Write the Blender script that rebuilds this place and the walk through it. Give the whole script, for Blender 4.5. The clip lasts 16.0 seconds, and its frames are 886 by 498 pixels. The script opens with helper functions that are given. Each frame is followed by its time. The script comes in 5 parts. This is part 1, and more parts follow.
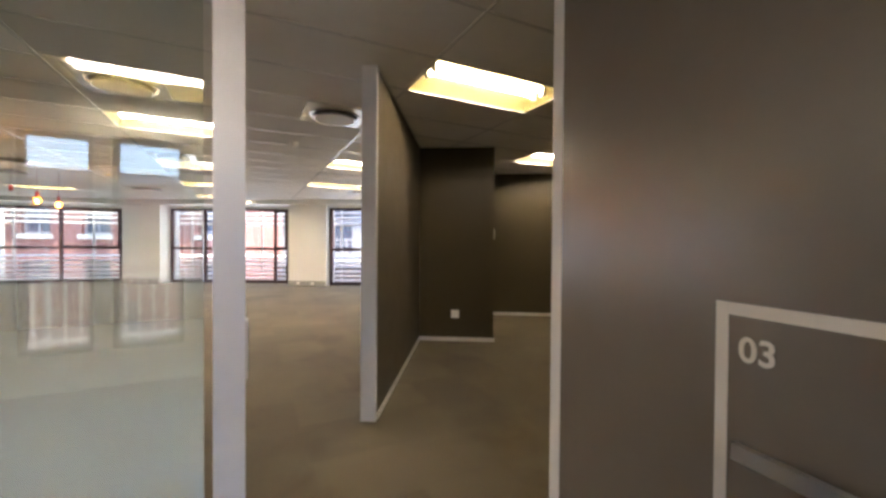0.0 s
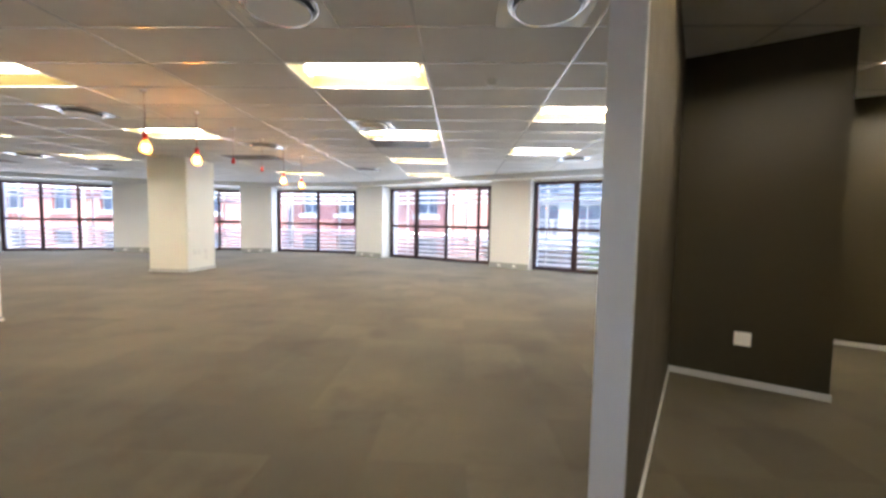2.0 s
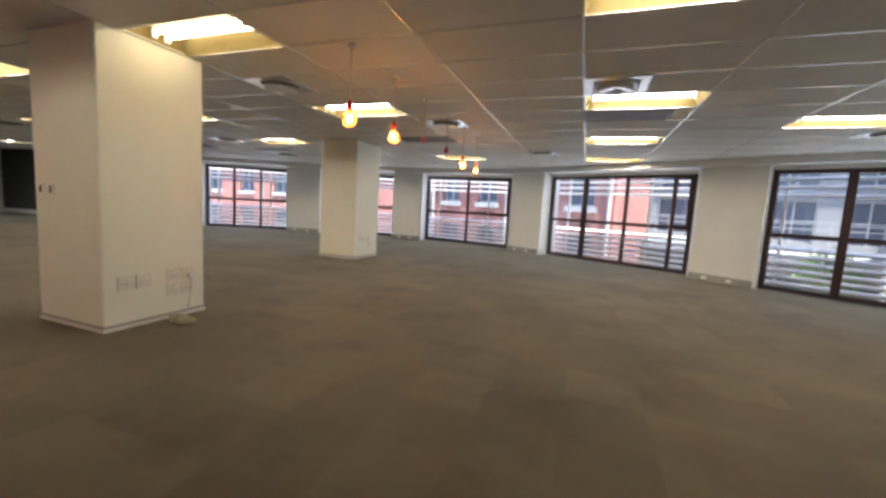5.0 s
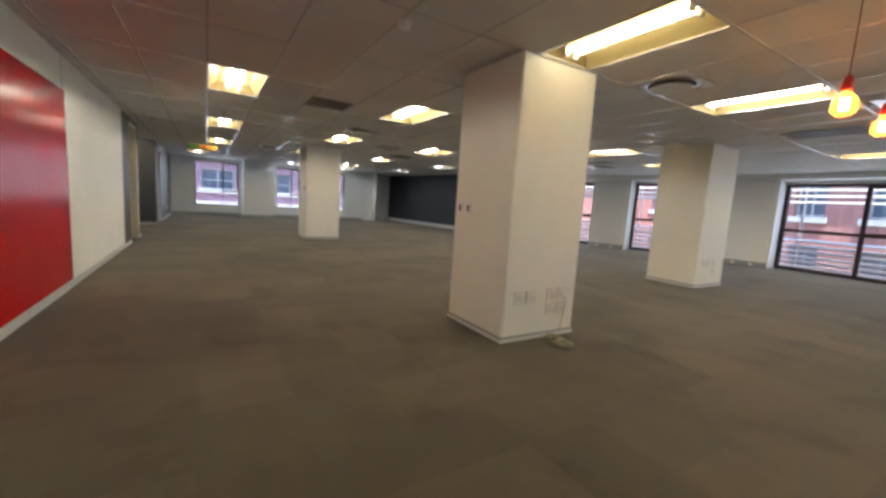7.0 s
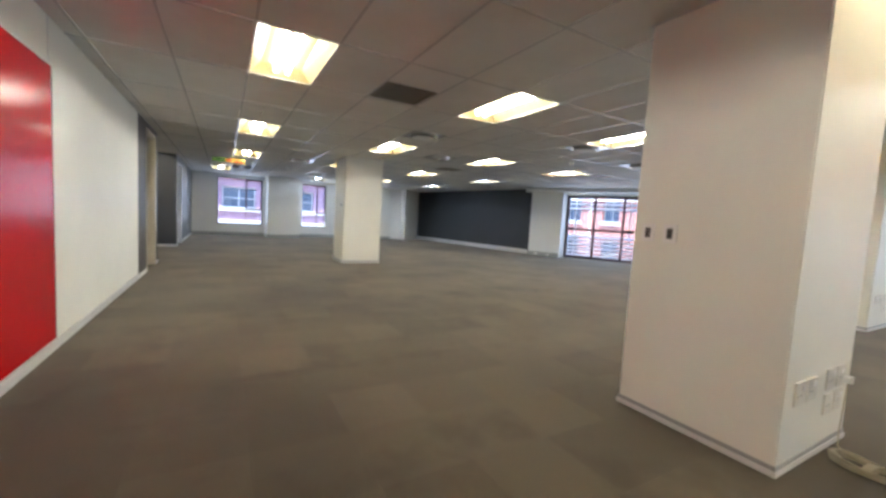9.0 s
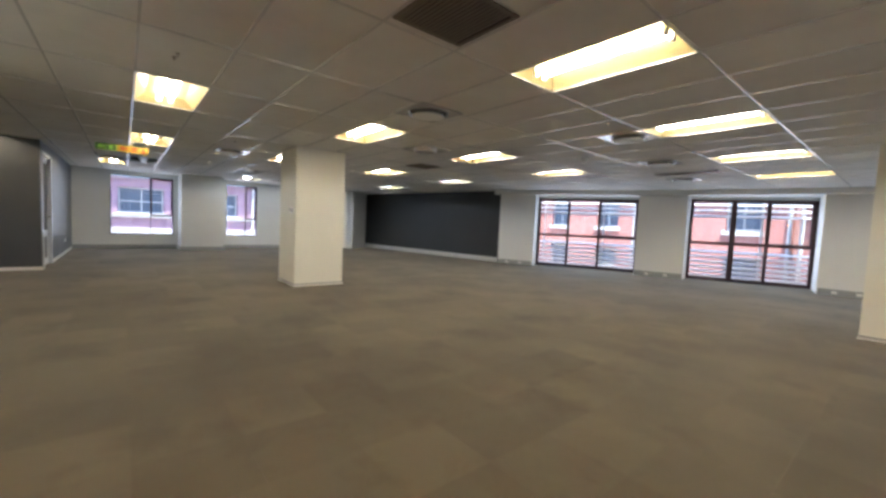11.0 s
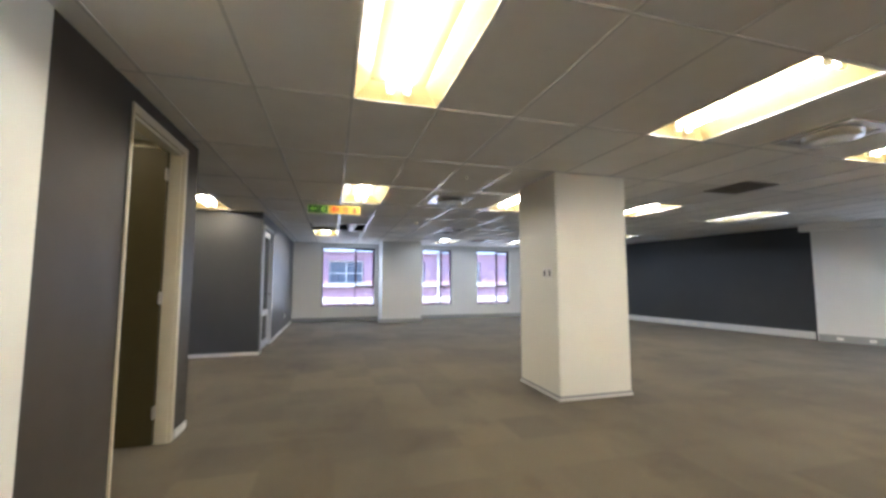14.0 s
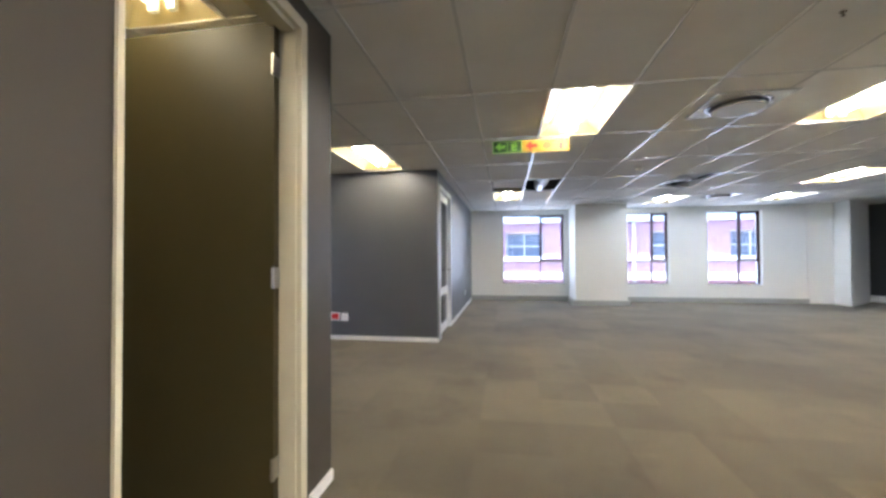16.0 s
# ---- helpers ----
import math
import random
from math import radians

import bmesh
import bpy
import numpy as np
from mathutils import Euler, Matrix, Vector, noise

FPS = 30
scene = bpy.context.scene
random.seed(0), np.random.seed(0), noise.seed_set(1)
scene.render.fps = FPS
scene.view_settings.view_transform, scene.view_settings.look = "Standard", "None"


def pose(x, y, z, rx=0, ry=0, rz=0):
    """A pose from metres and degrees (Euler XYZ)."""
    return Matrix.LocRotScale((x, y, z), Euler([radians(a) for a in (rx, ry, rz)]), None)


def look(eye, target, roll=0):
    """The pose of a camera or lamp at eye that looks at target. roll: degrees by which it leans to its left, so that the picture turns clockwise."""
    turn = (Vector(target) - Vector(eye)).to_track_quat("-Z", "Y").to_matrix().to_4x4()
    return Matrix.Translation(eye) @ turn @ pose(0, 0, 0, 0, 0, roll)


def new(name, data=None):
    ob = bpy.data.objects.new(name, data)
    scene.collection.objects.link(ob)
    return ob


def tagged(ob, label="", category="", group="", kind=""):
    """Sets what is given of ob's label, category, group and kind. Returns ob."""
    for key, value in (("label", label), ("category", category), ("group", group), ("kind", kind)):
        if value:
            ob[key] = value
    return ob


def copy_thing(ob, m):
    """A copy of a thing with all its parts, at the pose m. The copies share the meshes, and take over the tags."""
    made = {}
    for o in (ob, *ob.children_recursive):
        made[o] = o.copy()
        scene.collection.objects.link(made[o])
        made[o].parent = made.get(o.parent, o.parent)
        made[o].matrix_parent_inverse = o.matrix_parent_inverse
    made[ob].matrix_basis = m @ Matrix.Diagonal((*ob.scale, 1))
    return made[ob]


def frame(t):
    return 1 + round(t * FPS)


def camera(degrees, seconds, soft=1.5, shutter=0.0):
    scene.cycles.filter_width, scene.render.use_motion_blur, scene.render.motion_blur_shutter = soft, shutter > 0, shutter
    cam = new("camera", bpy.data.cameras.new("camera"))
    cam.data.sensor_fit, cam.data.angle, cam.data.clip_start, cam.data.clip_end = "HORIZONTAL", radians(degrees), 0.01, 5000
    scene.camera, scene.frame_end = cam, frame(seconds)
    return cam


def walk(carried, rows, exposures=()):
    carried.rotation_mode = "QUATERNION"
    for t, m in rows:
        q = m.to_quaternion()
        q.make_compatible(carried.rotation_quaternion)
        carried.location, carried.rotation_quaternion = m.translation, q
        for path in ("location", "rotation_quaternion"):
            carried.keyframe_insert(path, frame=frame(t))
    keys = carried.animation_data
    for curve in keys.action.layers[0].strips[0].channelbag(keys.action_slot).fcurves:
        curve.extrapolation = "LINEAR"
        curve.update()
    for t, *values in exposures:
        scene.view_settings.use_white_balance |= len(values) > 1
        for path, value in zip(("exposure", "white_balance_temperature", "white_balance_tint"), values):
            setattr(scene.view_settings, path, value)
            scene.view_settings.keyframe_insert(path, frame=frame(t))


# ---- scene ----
cam = camera(97.4, 16.0, soft=3.0)
PATH = [
    (0, (0.225, 0.228, 1.287), (1.124, 2.014, 1.26), 0.4),
    (0.5, (0.404, 0.579, 1.26), (1.253, 2.388, 1.166), 1.0),
    (1, (0.513, 0.945, 1.248), (1.055, 2.865, 1.112), 1.5),
    (1.5, (0.517, 1.329, 1.21), (0.695, 3.318, 1.09), 1.5),
    (2, (0.506, 1.701, 1.202), (0.416, 3.694, 1.071), 1.1),
    (2.5, (0.418, 2.008, 1.187), (0.269, 3.994, 1.004), 1.4),
    (3, (0.204, 2.243, 1.143), (0.21, 4.23, 0.922), 2.4),
    (3.2, (0.088, 2.327, 1.135), (0.135, 4.313, 0.912), 2.6),
    (5.3, (-1.082, 2.887, 1.271), (-1.998, 4.652, 1.068), 3.6),
    (5.5, (-1.194, 2.903, 1.282), (-2.278, 4.571, 1.078), 3.7),
    (6, (-1.43, 2.859, 1.267), (-2.803, 4.295, 1.043), 3.8),
    (6.5, (-1.739, 2.727, 1.271), (-3.303, 3.951, 1.032), 3.7),
    (7, (-2.066, 2.63, 1.24), (-3.76, 3.666, 1.003), 3.7),
    (7.5, (-2.458, 2.545, 1.235), (-4.233, 3.441, 1.02), 3.7),
    (8, (-2.908, 2.459, 1.225), (-4.69, 3.351, 1.046), 3.4),
    (8.5, (-3.387, 2.457, 1.221), (-5.17, 3.355, 1.091), 2.9),
    (9, (-3.898, 2.457, 1.215), (-5.634, 3.438, 1.058), 3.3),
    (9.2, (-4.127, 2.46, 1.205), (-5.821, 3.51, 1.046), 3.7),
    (11.3, (-6.402, 2.565, 1.262), (-7.943, 3.833, 1.139), 2.6),
    (11.5, (-6.625, 2.538, 1.241), (-8.188, 3.781, 1.129), 2.3),
    (12, (-7.195, 2.548, 1.26), (-8.808, 3.723, 1.138), 1.5),
    (12.5, (-7.76, 2.588, 1.296), (-9.488, 3.593, 1.256), 0.2),
    (13, (-8.324, 2.589, 1.306), (-10.129, 3.447, 1.368), -0.8),
    (13.5, (-8.879, 2.59, 1.311), (-10.765, 3.242, 1.444), -0.9),
    (14, (-9.397, 2.545, 1.311), (-11.316, 3.085, 1.474), -0.0),
    (14.5, (-9.928, 2.492, 1.302), (-11.883, 2.889, 1.434), 0.9),
    (15, (-10.438, 2.433, 1.306), (-12.426, 2.634, 1.382), 1.0),
    (15.5, (-10.94, 2.348, 1.295), (-12.938, 2.354, 1.381), 0.5),
    (16, (-11.386, 2.286, 1.273), (-13.36, 1.967, 1.307), -0.3),
]
EXPOSURES = [(0.0, 3.62, 6600, 18), (0.5, 3.78, 6900, 16), (1.0, 3.92, 6200, 13), (1.5, 3.95, 6050, 13), (2.0, 3.86, 5850, 13), (2.5, 3.58, 5800, 13), (3.0, 3.32, 5800, 13), (5.5, 2.78, 6250, 13),
             (6.5, 2.74, 6100, 12), (7.5, 2.96, 5700, 14), (8.5, 3.24, 5450, 15), (9.0, 3.34, 5400, 12), (11.5, 3.12, 5900, 12), (13.5, 3.33, 5700, 14), (15.0, 3.76, 5450, 14), (16.0, 4.03, 5500, 14)]
walk(cam, [(t, look(eye, target, roll)) for t, eye, target, roll in PATH], EXPOSURES)

# ---------------------------------------------------------------- world, sun
world = bpy.data.worlds.new("world")
scene.world = world
world.use_nodes = True
wn = world.node_tree.nodes
wl = world.node_tree.links
sky = wn.new("ShaderNodeTexSky")
sky.sky_type = 'NISHITA'
sky.sun_disc = False
sky.sun_elevation = radians(75.0)
sky.sun_rotation = radians(138.0)
wn["Background"].inputs["Strength"].default_value = 0.15
wl.new(sky.outputs["Color"], wn["Background"].inputs["Color"])
sun_data = bpy.data.lights.new("sun", 'SUN')
sun_data.energy = 5.0
sun_data.angle = radians(0.5)
sun_data.color = (1.0, 0.93, 0.84)
sun = new("sun", sun_data)
sun.matrix_world = look((10.7, -11.9, 110), (-9, 10, 0))

TUBE = 8.0       # strength of the fluorescent tubes
BULB = 14.0
DAYLIGHT = 1.2    # watts per metre of window

# ---------------------------------------------------------------- materials
def mat(name):
    m = bpy.data.materials.new(name)
    m.use_nodes = True
    return m, m.node_tree.nodes, m.node_tree.links, m.node_tree.nodes["Principled BSDF"]


def ramp2(n, l, fac, a, b, lo=0.3, hi=0.7):
    r = n.new("ShaderNodeValToRGB")
    r.color_ramp.elements[0].position, r.color_ramp.elements[1].position = lo, hi
    r.color_ramp.elements[0].color, r.color_ramp.elements[1].color = (*a, 1), (*b, 1)
    l.new(fac, r.inputs["Fac"])
    return r.outputs["Color"]


def noise_tex(n, l, scale, detail=4.0, rough=0.55, vec=None):
    t = n.new("ShaderNodeTexNoise")
    t.inputs["Scale"].default_value, t.inputs["Detail"].default_value, t.inputs["Roughness"].default_value = scale, detail, rough
    if vec is None:
        g = n.new("ShaderNodeNewGeometry")
        vec = g.outputs["Position"]
    l.new(vec, t.inputs["Vector"])
    return t.outputs["Fac"]


def bump(n, l, p, height, strength, dist):
    b = n.new("ShaderNodeBump")
    b.inputs["Strength"].default_value, b.inputs["Distance"].default_value = strength, dist
    l.new(height, b.inputs["Height"])
    l.new(b.outputs["Normal"], p.inputs["Normal"])


def paint(name, col, rough=0.55, vary=0.08, grain=160.0, relief=0.12, spec=0.4, stain=0.7):
    """Rolled wall paint: broad uneven tone, fine roller grain."""
    m, n, l, p = mat(name)
    lo = tuple(c * (1 - vary) for c in col)
    hi = tuple(min(1, c * (1 + vary * 0.5)) for c in col)
    broad = noise_tex(n, l, stain, 5.0, 0.6)
    l.new(ramp2(n, l, broad, lo, hi), p.inputs["Base Color"])
    fine = noise_tex(n, l, grain, 3.0)
    bump(n, l, p, fine, relief, 0.002)
    mid = noise_tex(n, l, 6.0, 3.0)
    mr = n.new("ShaderNodeMapRange")
    mr.inputs["To Min"].default_value, mr.inputs["To Max"].default_value = rough - 0.06, rough + 0.08
    l.new(mid, mr.inputs["Value"])
    l.new(mr.outputs["Result"], p.inputs["Roughness"])
    p.inputs["Specular IOR Level"].default_value = spec
    return m


def plain(name, col, rough=0.5, metal=0.0, spec=0.5, grain=60.0, relief=0.03, vary=0.06):
    m, n, l, p = mat(name)
    f = noise_tex(n, l, 9.0, 4.0)
    l.new(ramp2(n, l, f, tuple(c * (1 - vary) for c in col), col), p.inputs["Base Color"])
    p.inputs["Roughness"].default_value, p.inputs["Metallic"].default_value = rough, metal
    p.inputs["Specular IOR Level"].default_value = spec
    if relief:
        bump(n, l, p, noise_tex(n, l, grain, 2.0), relief, 0.001)
    return m


def emitter(name, col, strength):
    m, n, l, p = mat(name)
    p.inputs["Base Color"].default_value = (*col, 1)
    p.inputs["Emission Color"].default_value = (*col, 1)
    p.inputs["Emission Strength"].default_value = strength
    return m


def pane_glass(name, tint=(1, 1, 1), rough=0.0, ior=1.45):
    m, n, l, p = mat(name)
    n.remove(p)
    tr = n.new("ShaderNodeBsdfTransparent")
    tr.inputs["Color"].default_value = (*tint, 1)
    gl = n.new("ShaderNodeBsdfGlossy")
    gl.inputs["Roughness"].default_value = rough
    fr = n.new("ShaderNodeFresnel")
    fr.inputs["IOR"].default_value = ior
    mx = n.new("ShaderNodeMixShader")
    l.new(fr.outputs["Fac"], mx.inputs["Fac"])
    l.new(tr.outputs["BSDF"], mx.inputs[1])
    l.new(gl.outputs["BSDF"], mx.inputs[2])
    l.new(mx.outputs["Shader"], n["Material Output"].inputs["Surface"])
    return m


def frosted_film(name, z0, z1):
    """Sand-blasted film whose dots thin out between z0 and z1."""
    m, n, l, p = mat(name)
    n.remove(p)
    g = n.new("ShaderNodeNewGeometry")
    sx = n.new("ShaderNodeSeparateXYZ")
    l.new(g.outputs["Position"], sx.inputs["Vector"])
    mr = n.new("ShaderNodeMapRange")
    mr.inputs["From Min"].default_value, mr.inputs["From Max"].default_value = z0, z1
    mr.inputs["To Min"].default_value, mr.inputs["To Max"].default_value = 0.95, 0.0
    l.new(sx.outputs["Z"], mr.inputs["Value"])
    tr = n.new("ShaderNodeBsdfTransparent")
    tl = n.new("ShaderNodeBsdfTranslucent")
    tl.inputs["Color"].default_value = (0.86, 0.90, 0.94, 1)
    df = n.new("ShaderNodeBsdfDiffuse")
    df.inputs["Color"].default_value = (0.82, 0.86, 0.90, 1)
    half = n.new("ShaderNodeMixShader")
    l.new(tl.outputs["BSDF"], half.inputs[1])
    l.new(df.outputs["BSDF"], half.inputs[2])
    mx = n.new("ShaderNodeMixShader")
    l.new(mr.outputs["Result"], mx.inputs["Fac"])
    l.new(tr.outputs["BSDF"], mx.inputs[1])
    l.new(half.outputs["Shader"], mx.inputs[2])
    l.new(mx.outputs["Shader"], n["Material Output"].inputs["Surface"])
    return m


def carpet_material():
    """Brown-grey loop-pile carpet tiles, each laid with its own tone and pile direction, with walked-in soiling."""
    m, n, l, p = mat("carpet_tile")
    info = n.new("ShaderNodeObjectInfo")
    geo = n.new("ShaderNodeNewGeometry")
    add = n.new("ShaderNodeMath")
    add.operation = 'ADD'
    l.new(info.outputs["Random"], add.inputs[0])
    l.new(geo.outputs["Random Per Island"], add.inputs[1])
    fr = n.new("ShaderNodeMath")
    fr.operation = 'FRACT'
    l.new(add.outputs["Value"], fr.inputs[0])
    tone = ramp2(n, l, fr.outputs["Value"], (0.107, 0.090, 0.054), (0.142, 0.119, 0.072), 0.0, 1.0)
    soil = noise_tex(n, l, 0.42, 6.0, 0.55)
    soil_c = ramp2(n, l, soil, (0.72, 0.71, 0.70), (1.05, 1.05, 1.05), 0.40, 0.56)
    tread = noise_tex(n, l, 1.35, 5.0, 0.6)
    tread_c = ramp2(n, l, tread, (0.78, 0.77, 0.76), (1.02, 1.02, 1.02), 0.34, 0.46)
    both = n.new("ShaderNodeMixRGB")
    both.blend_type = 'MULTIPLY'
    both.inputs["Fac"].default_value = 1.0
    l.new(soil_c, both.inputs["Color1"])
    l.new(tread_c, both.inputs["Color2"])
    soil_c = both.outputs["Color"]
    loop = noise_tex(n, l, 210.0, 2.0, 0.8)
    loop_c = ramp2(n, l, loop, (0.62, 0.62, 0.63), (1.25, 1.24, 1.2), 0.3, 0.72)
    a = n.new("ShaderNodeMixRGB")
    a.blend_type = 'MULTIPLY'
    a.inputs["Fac"].default_value = 1.0
    l.new(tone, a.inputs["Color1"])
    l.new(soil_c, a.inputs["Color2"])
    b = n.new("ShaderNodeMixRGB")
    b.blend_type = 'MULTIPLY'
    b.inputs["Fac"].default_value = 0.8
    l.new(a.outputs["Color"], b.inputs["Color1"])
    l.new(loop_c, b.inputs["Color2"])
    l.new(b.outputs["Color"], p.inputs["Base Color"])
    p.inputs["Roughness"].default_value = 0.95
    p.inputs["Specular IOR Level"].default_value = 0.08
    p.inputs["Sheen Weight"].default_value = 0.15
    p.inputs["Sheen Roughness"].default_value = 0.6
    bump(n, l, p, loop, 0.5, 0.004)
    return m


def ceiling_tile_material():
    m, n, l, p = mat("mineral_fibre_tile")
    geo = n.new("ShaderNodeNewGeometry")
    tone = ramp2(n, l, geo.outputs["Random Per Island"], (0.70, 0.69, 0.67), (0.745, 0.735, 0.715), 0.0, 1.0)
    blot = noise_tex(n, l, 1.3, 5.0, 0.6)
    blot_c = ramp2(n, l, blot, (0.90, 0.89, 0.87), (1, 1, 1), 0.3, 0.6)
    a = n.new("ShaderNodeMixRGB")
    a.blend_type = 'MULTIPLY'
    a.inputs["Fac"].default_value = 1.0
    l.new(tone, a.inputs["Color1"])
    l.new(blot_c, a.inputs["Color2"])
    l.new(a.outputs["Color"], p.inputs["Base Color"])
    p.inputs["Roughness"].default_value = 0.85
    p.inputs["Specular IOR Level"].default_value = 0.2
    bump(n, l, p, noise_tex(n, l, 90.0, 6.0, 0.7), 0.35, 0.003)
    return m


def brick_material(name, base, dark, mortar):
    m, n, l, p = mat(name)
    tc = n.new("ShaderNodeTexCoord")
    br = n.new("ShaderNodeTexBrick")
    br.inputs["Color1"].default_value, br.inputs["Color2"].default_value, br.inputs["Mortar"].default_value = (*base, 1), (*dark, 1), (*mortar, 1)
    br.inputs["Scale"].default_value = 1.0
    br.inputs["Brick Width"].default_value, br.inputs["Row Height"].default_value, br.inputs["Mortar Size"].default_value = 0.23, 0.085, 0.008
    l.new(tc.outputs["UV"], br.inputs["Vector"])
    st = ramp2(n, l, noise_tex(n, l, 0.5, 5.0), (0.85, 0.82, 0.8), (1.05, 1.03, 1.0))
    a = n.new("ShaderNodeMixRGB")
    a.blend_type = 'MULTIPLY'
    a.inputs["Fac"].default_value = 1.0
    l.new(br.outputs["Color"], a.inputs["Color1"])
    l.new(st, a.inputs["Color2"])
    l.new(a.outputs["Color"], p.inputs["Base Color"])
    p.inputs["Roughness"].default_value = 0.85
    bump(n, l, p, br.outputs["Fac"], -0.4, 0.01)
    return m


M_CARPET = carpet_material()
M_SCREED = plain("screed", (0.09, 0.08, 0.07), 0.9)
M_TILE = ceiling_tile_material()
M_TBAR = plain("white_tee_bar", (0.84, 0.84, 0.83), 0.24, 0.28, 0.6, relief=0.0, vary=0.03)
M_WHITE = paint("cream_white_paint", (0.85, 0.84, 0.75), 0.5, 0.05)
M_COOL = paint("white_paint", (0.80, 0.80, 0.78), 0.55, 0.04)
M_DARK = paint("charcoal_paint", (0.092, 0.095, 0.100), 0.40, 0.14, 140.0, 0.10, 0.45)
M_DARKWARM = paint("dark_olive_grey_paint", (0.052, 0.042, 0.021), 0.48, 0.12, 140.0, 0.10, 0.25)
M_NIGHT = paint("near_black_paint", (0.038, 0.040, 0.042), 0.45, 0.14, 140.0, 0.10, 0.35)
# Lighter copy of the M_DARKWARM paint, as the partition stands in more light.
M_DARKWARM_LIT = paint("dark_olive_grey_paint_lit", (0.085, 0.071, 0.047), 0.5, 0.12, 140.0, 0.10, 0.25)
M_UMBER = paint("warm_charcoal_paint", (0.062, 0.053, 0.040), 0.48, 0.12, 140.0, 0.10, 0.3)
M_OLIVE = plain("olive_door_enamel", (0.062, 0.051, 0.020), 0.5, 0.0, 0.3, 140.0, 0.02, 0.06)
M_RED = plain("red_gloss_laminate", (0.52, 0.004, 0.008), 0.20, 0.0, 0.15, 30.0, 0.012, 0.03)
M_SKIRT = plain("pale_grey_skirting", (0.62, 0.62, 0.60), 0.4)
M_TRUNK = plain("grey_trunking_plastic", (0.36, 0.37, 0.36), 0.4)
M_TRUNKW = plain("white_trunking_plastic", (0.62, 0.63, 0.63), 0.4)
M_BLACKFRAME = plain("dark_bronze_aluminium", (0.050, 0.024, 0.024), 0.38, 0.3)
M_ALU = plain("natural_anodised_aluminium", (0.70, 0.72, 0.76), 0.38, 0.15)
M_CREAM = plain("cream_enamel", (0.66, 0.60, 0.44), 0.35)
M_STEEL = plain("brushed_steel", (0.55, 0.54, 0.52), 0.3, 1.0)
# Cream reflector; its yellow paints in the warm glow of the tubes.
M_REFLECTOR = plain("lamplit_yellow_reflector", (0.38, 0.31, 0.14), 0.35, 0.0, 0.4, relief=0.0)
M_TUBE = emitter("fluorescent_tube_glow", (1.0, 0.88, 0.68), TUBE)
M_TUBE_COOL = emitter("cool_fluorescent_tube_glow", (0.86, 0.93, 1.0), TUBE * 0.6)
# Strength turned down so that column 1 and the cubicle don't get too bright.
M_TUBE_DIMMED = emitter("dimmed_fluorescent_tube_glow", (1.0, 0.84, 0.52), TUBE * 0.3)
M_TUBE_SOFT = emitter("dim_fluorescent_tube_glow", (1.0, 0.87, 0.64), TUBE * 0.75)
M_CAP = plain("lampholder_plastic", (0.75, 0.73, 0.66), 0.4)
M_PLASTIC = plain("white_plastic", (0.90, 0.89, 0.86), 0.35)
M_SOCKET = plain("aged_socket_plastic", (0.76, 0.74, 0.66), 0.35)
M_PLASTIC_DARK = plain("dark_switch_plastic", (0.05, 0.045, 0.04), 0.35)
M_REDPLASTIC = plain("red_plastic", (0.55, 0.01, 0.01), 0.35)
M_CORD = plain("red_fabric_cord", (0.16, 0.02, 0.015), 0.8)


def amber_glass():
    m, n, l, p = mat("amber_bulb_glass")
    n.remove(p)
    tr = n.new("ShaderNodeBsdfTransparent")
    tr.inputs["Color"].default_value = (0.95, 0.55, 0.22, 1)
    tl = n.new("ShaderNodeBsdfTranslucent")
    tl.inputs["Color"].default_value = (0.95, 0.50, 0.14, 1)
    gl = n.new("ShaderNodeBsdfGlossy")
    gl.inputs["Roughness"].default_value = 0.05
    a = n.new("ShaderNodeMixShader")
    a.inputs["Fac"].default_value = 0.22
    l.new(tr.outputs["BSDF"], a.inputs[1])
    l.new(tl.outputs["BSDF"], a.inputs[2])
    fr = n.new("ShaderNodeFresnel")
    b = n.new("ShaderNodeMixShader")
    l.new(fr.outputs["Fac"], b.inputs["Fac"])
    l.new(a.outputs["Shader"], b.inputs[1])
    l.new(gl.outputs["BSDF"], b.inputs[2])
    l.new(b.outputs["Shader"], n["Material Output"].inputs["Surface"])
    return m


M_BULB = amber_glass()
M_DOOR = plain("dark_door_enamel", (0.150, 0.128, 0.100), 0.27, 0.0, 1.0, 140.0, 0.02, 0.05)
M_FILAMENT = emitter("glowing_filament", (1.0, 0.52, 0.17), BULB)
# Slight tint added so that the view outdoors comes out darker.
M_GLASS = pane_glass("view_dimming_window_glass", (0.91, 0.93, 0.925))
M_PARTGLASS = pane_glass("partition_glass", (0.88, 0.92, 0.90), 0.0, 1.75)
M_DARKGLASS = pane_glass("tinted_door_glass", (0.25, 0.27, 0.28), 0.0, 1.6)
M_FILM = frosted_film("frosted_film", 0.86, 1.26)
M_PLATE = plain("white_gloss_vent_plate", (0.82, 0.82, 0.82), 0.2, 0.45, 0.6, relief=0.0, vary=0.03)
M_VENT = plain("brown_grey_vent_metal", (0.15, 0.125, 0.10), 0.5, 0.2)
M_CHROME = plain("diffuser_aluminium", (0.72, 0.72, 0.70), 0.25, 0.7)
# Near-black colour paints in the shade of the plenum and vent openings.
M_VOID = plain("painted_void_shade", (0.03, 0.03, 0.03), 0.9)
M_FOIL = plain("foil_duct", (0.6, 0.6, 0.6), 0.35, 0.8, grain=25.0, relief=0.6)
M_SIGNGREEN = plain("sign_green", (0.17, 0.36, 0.04), 0.4)
M_SIGNYELLOW = plain("sign_yellow", (0.36, 0.235, 0.012), 0.4)
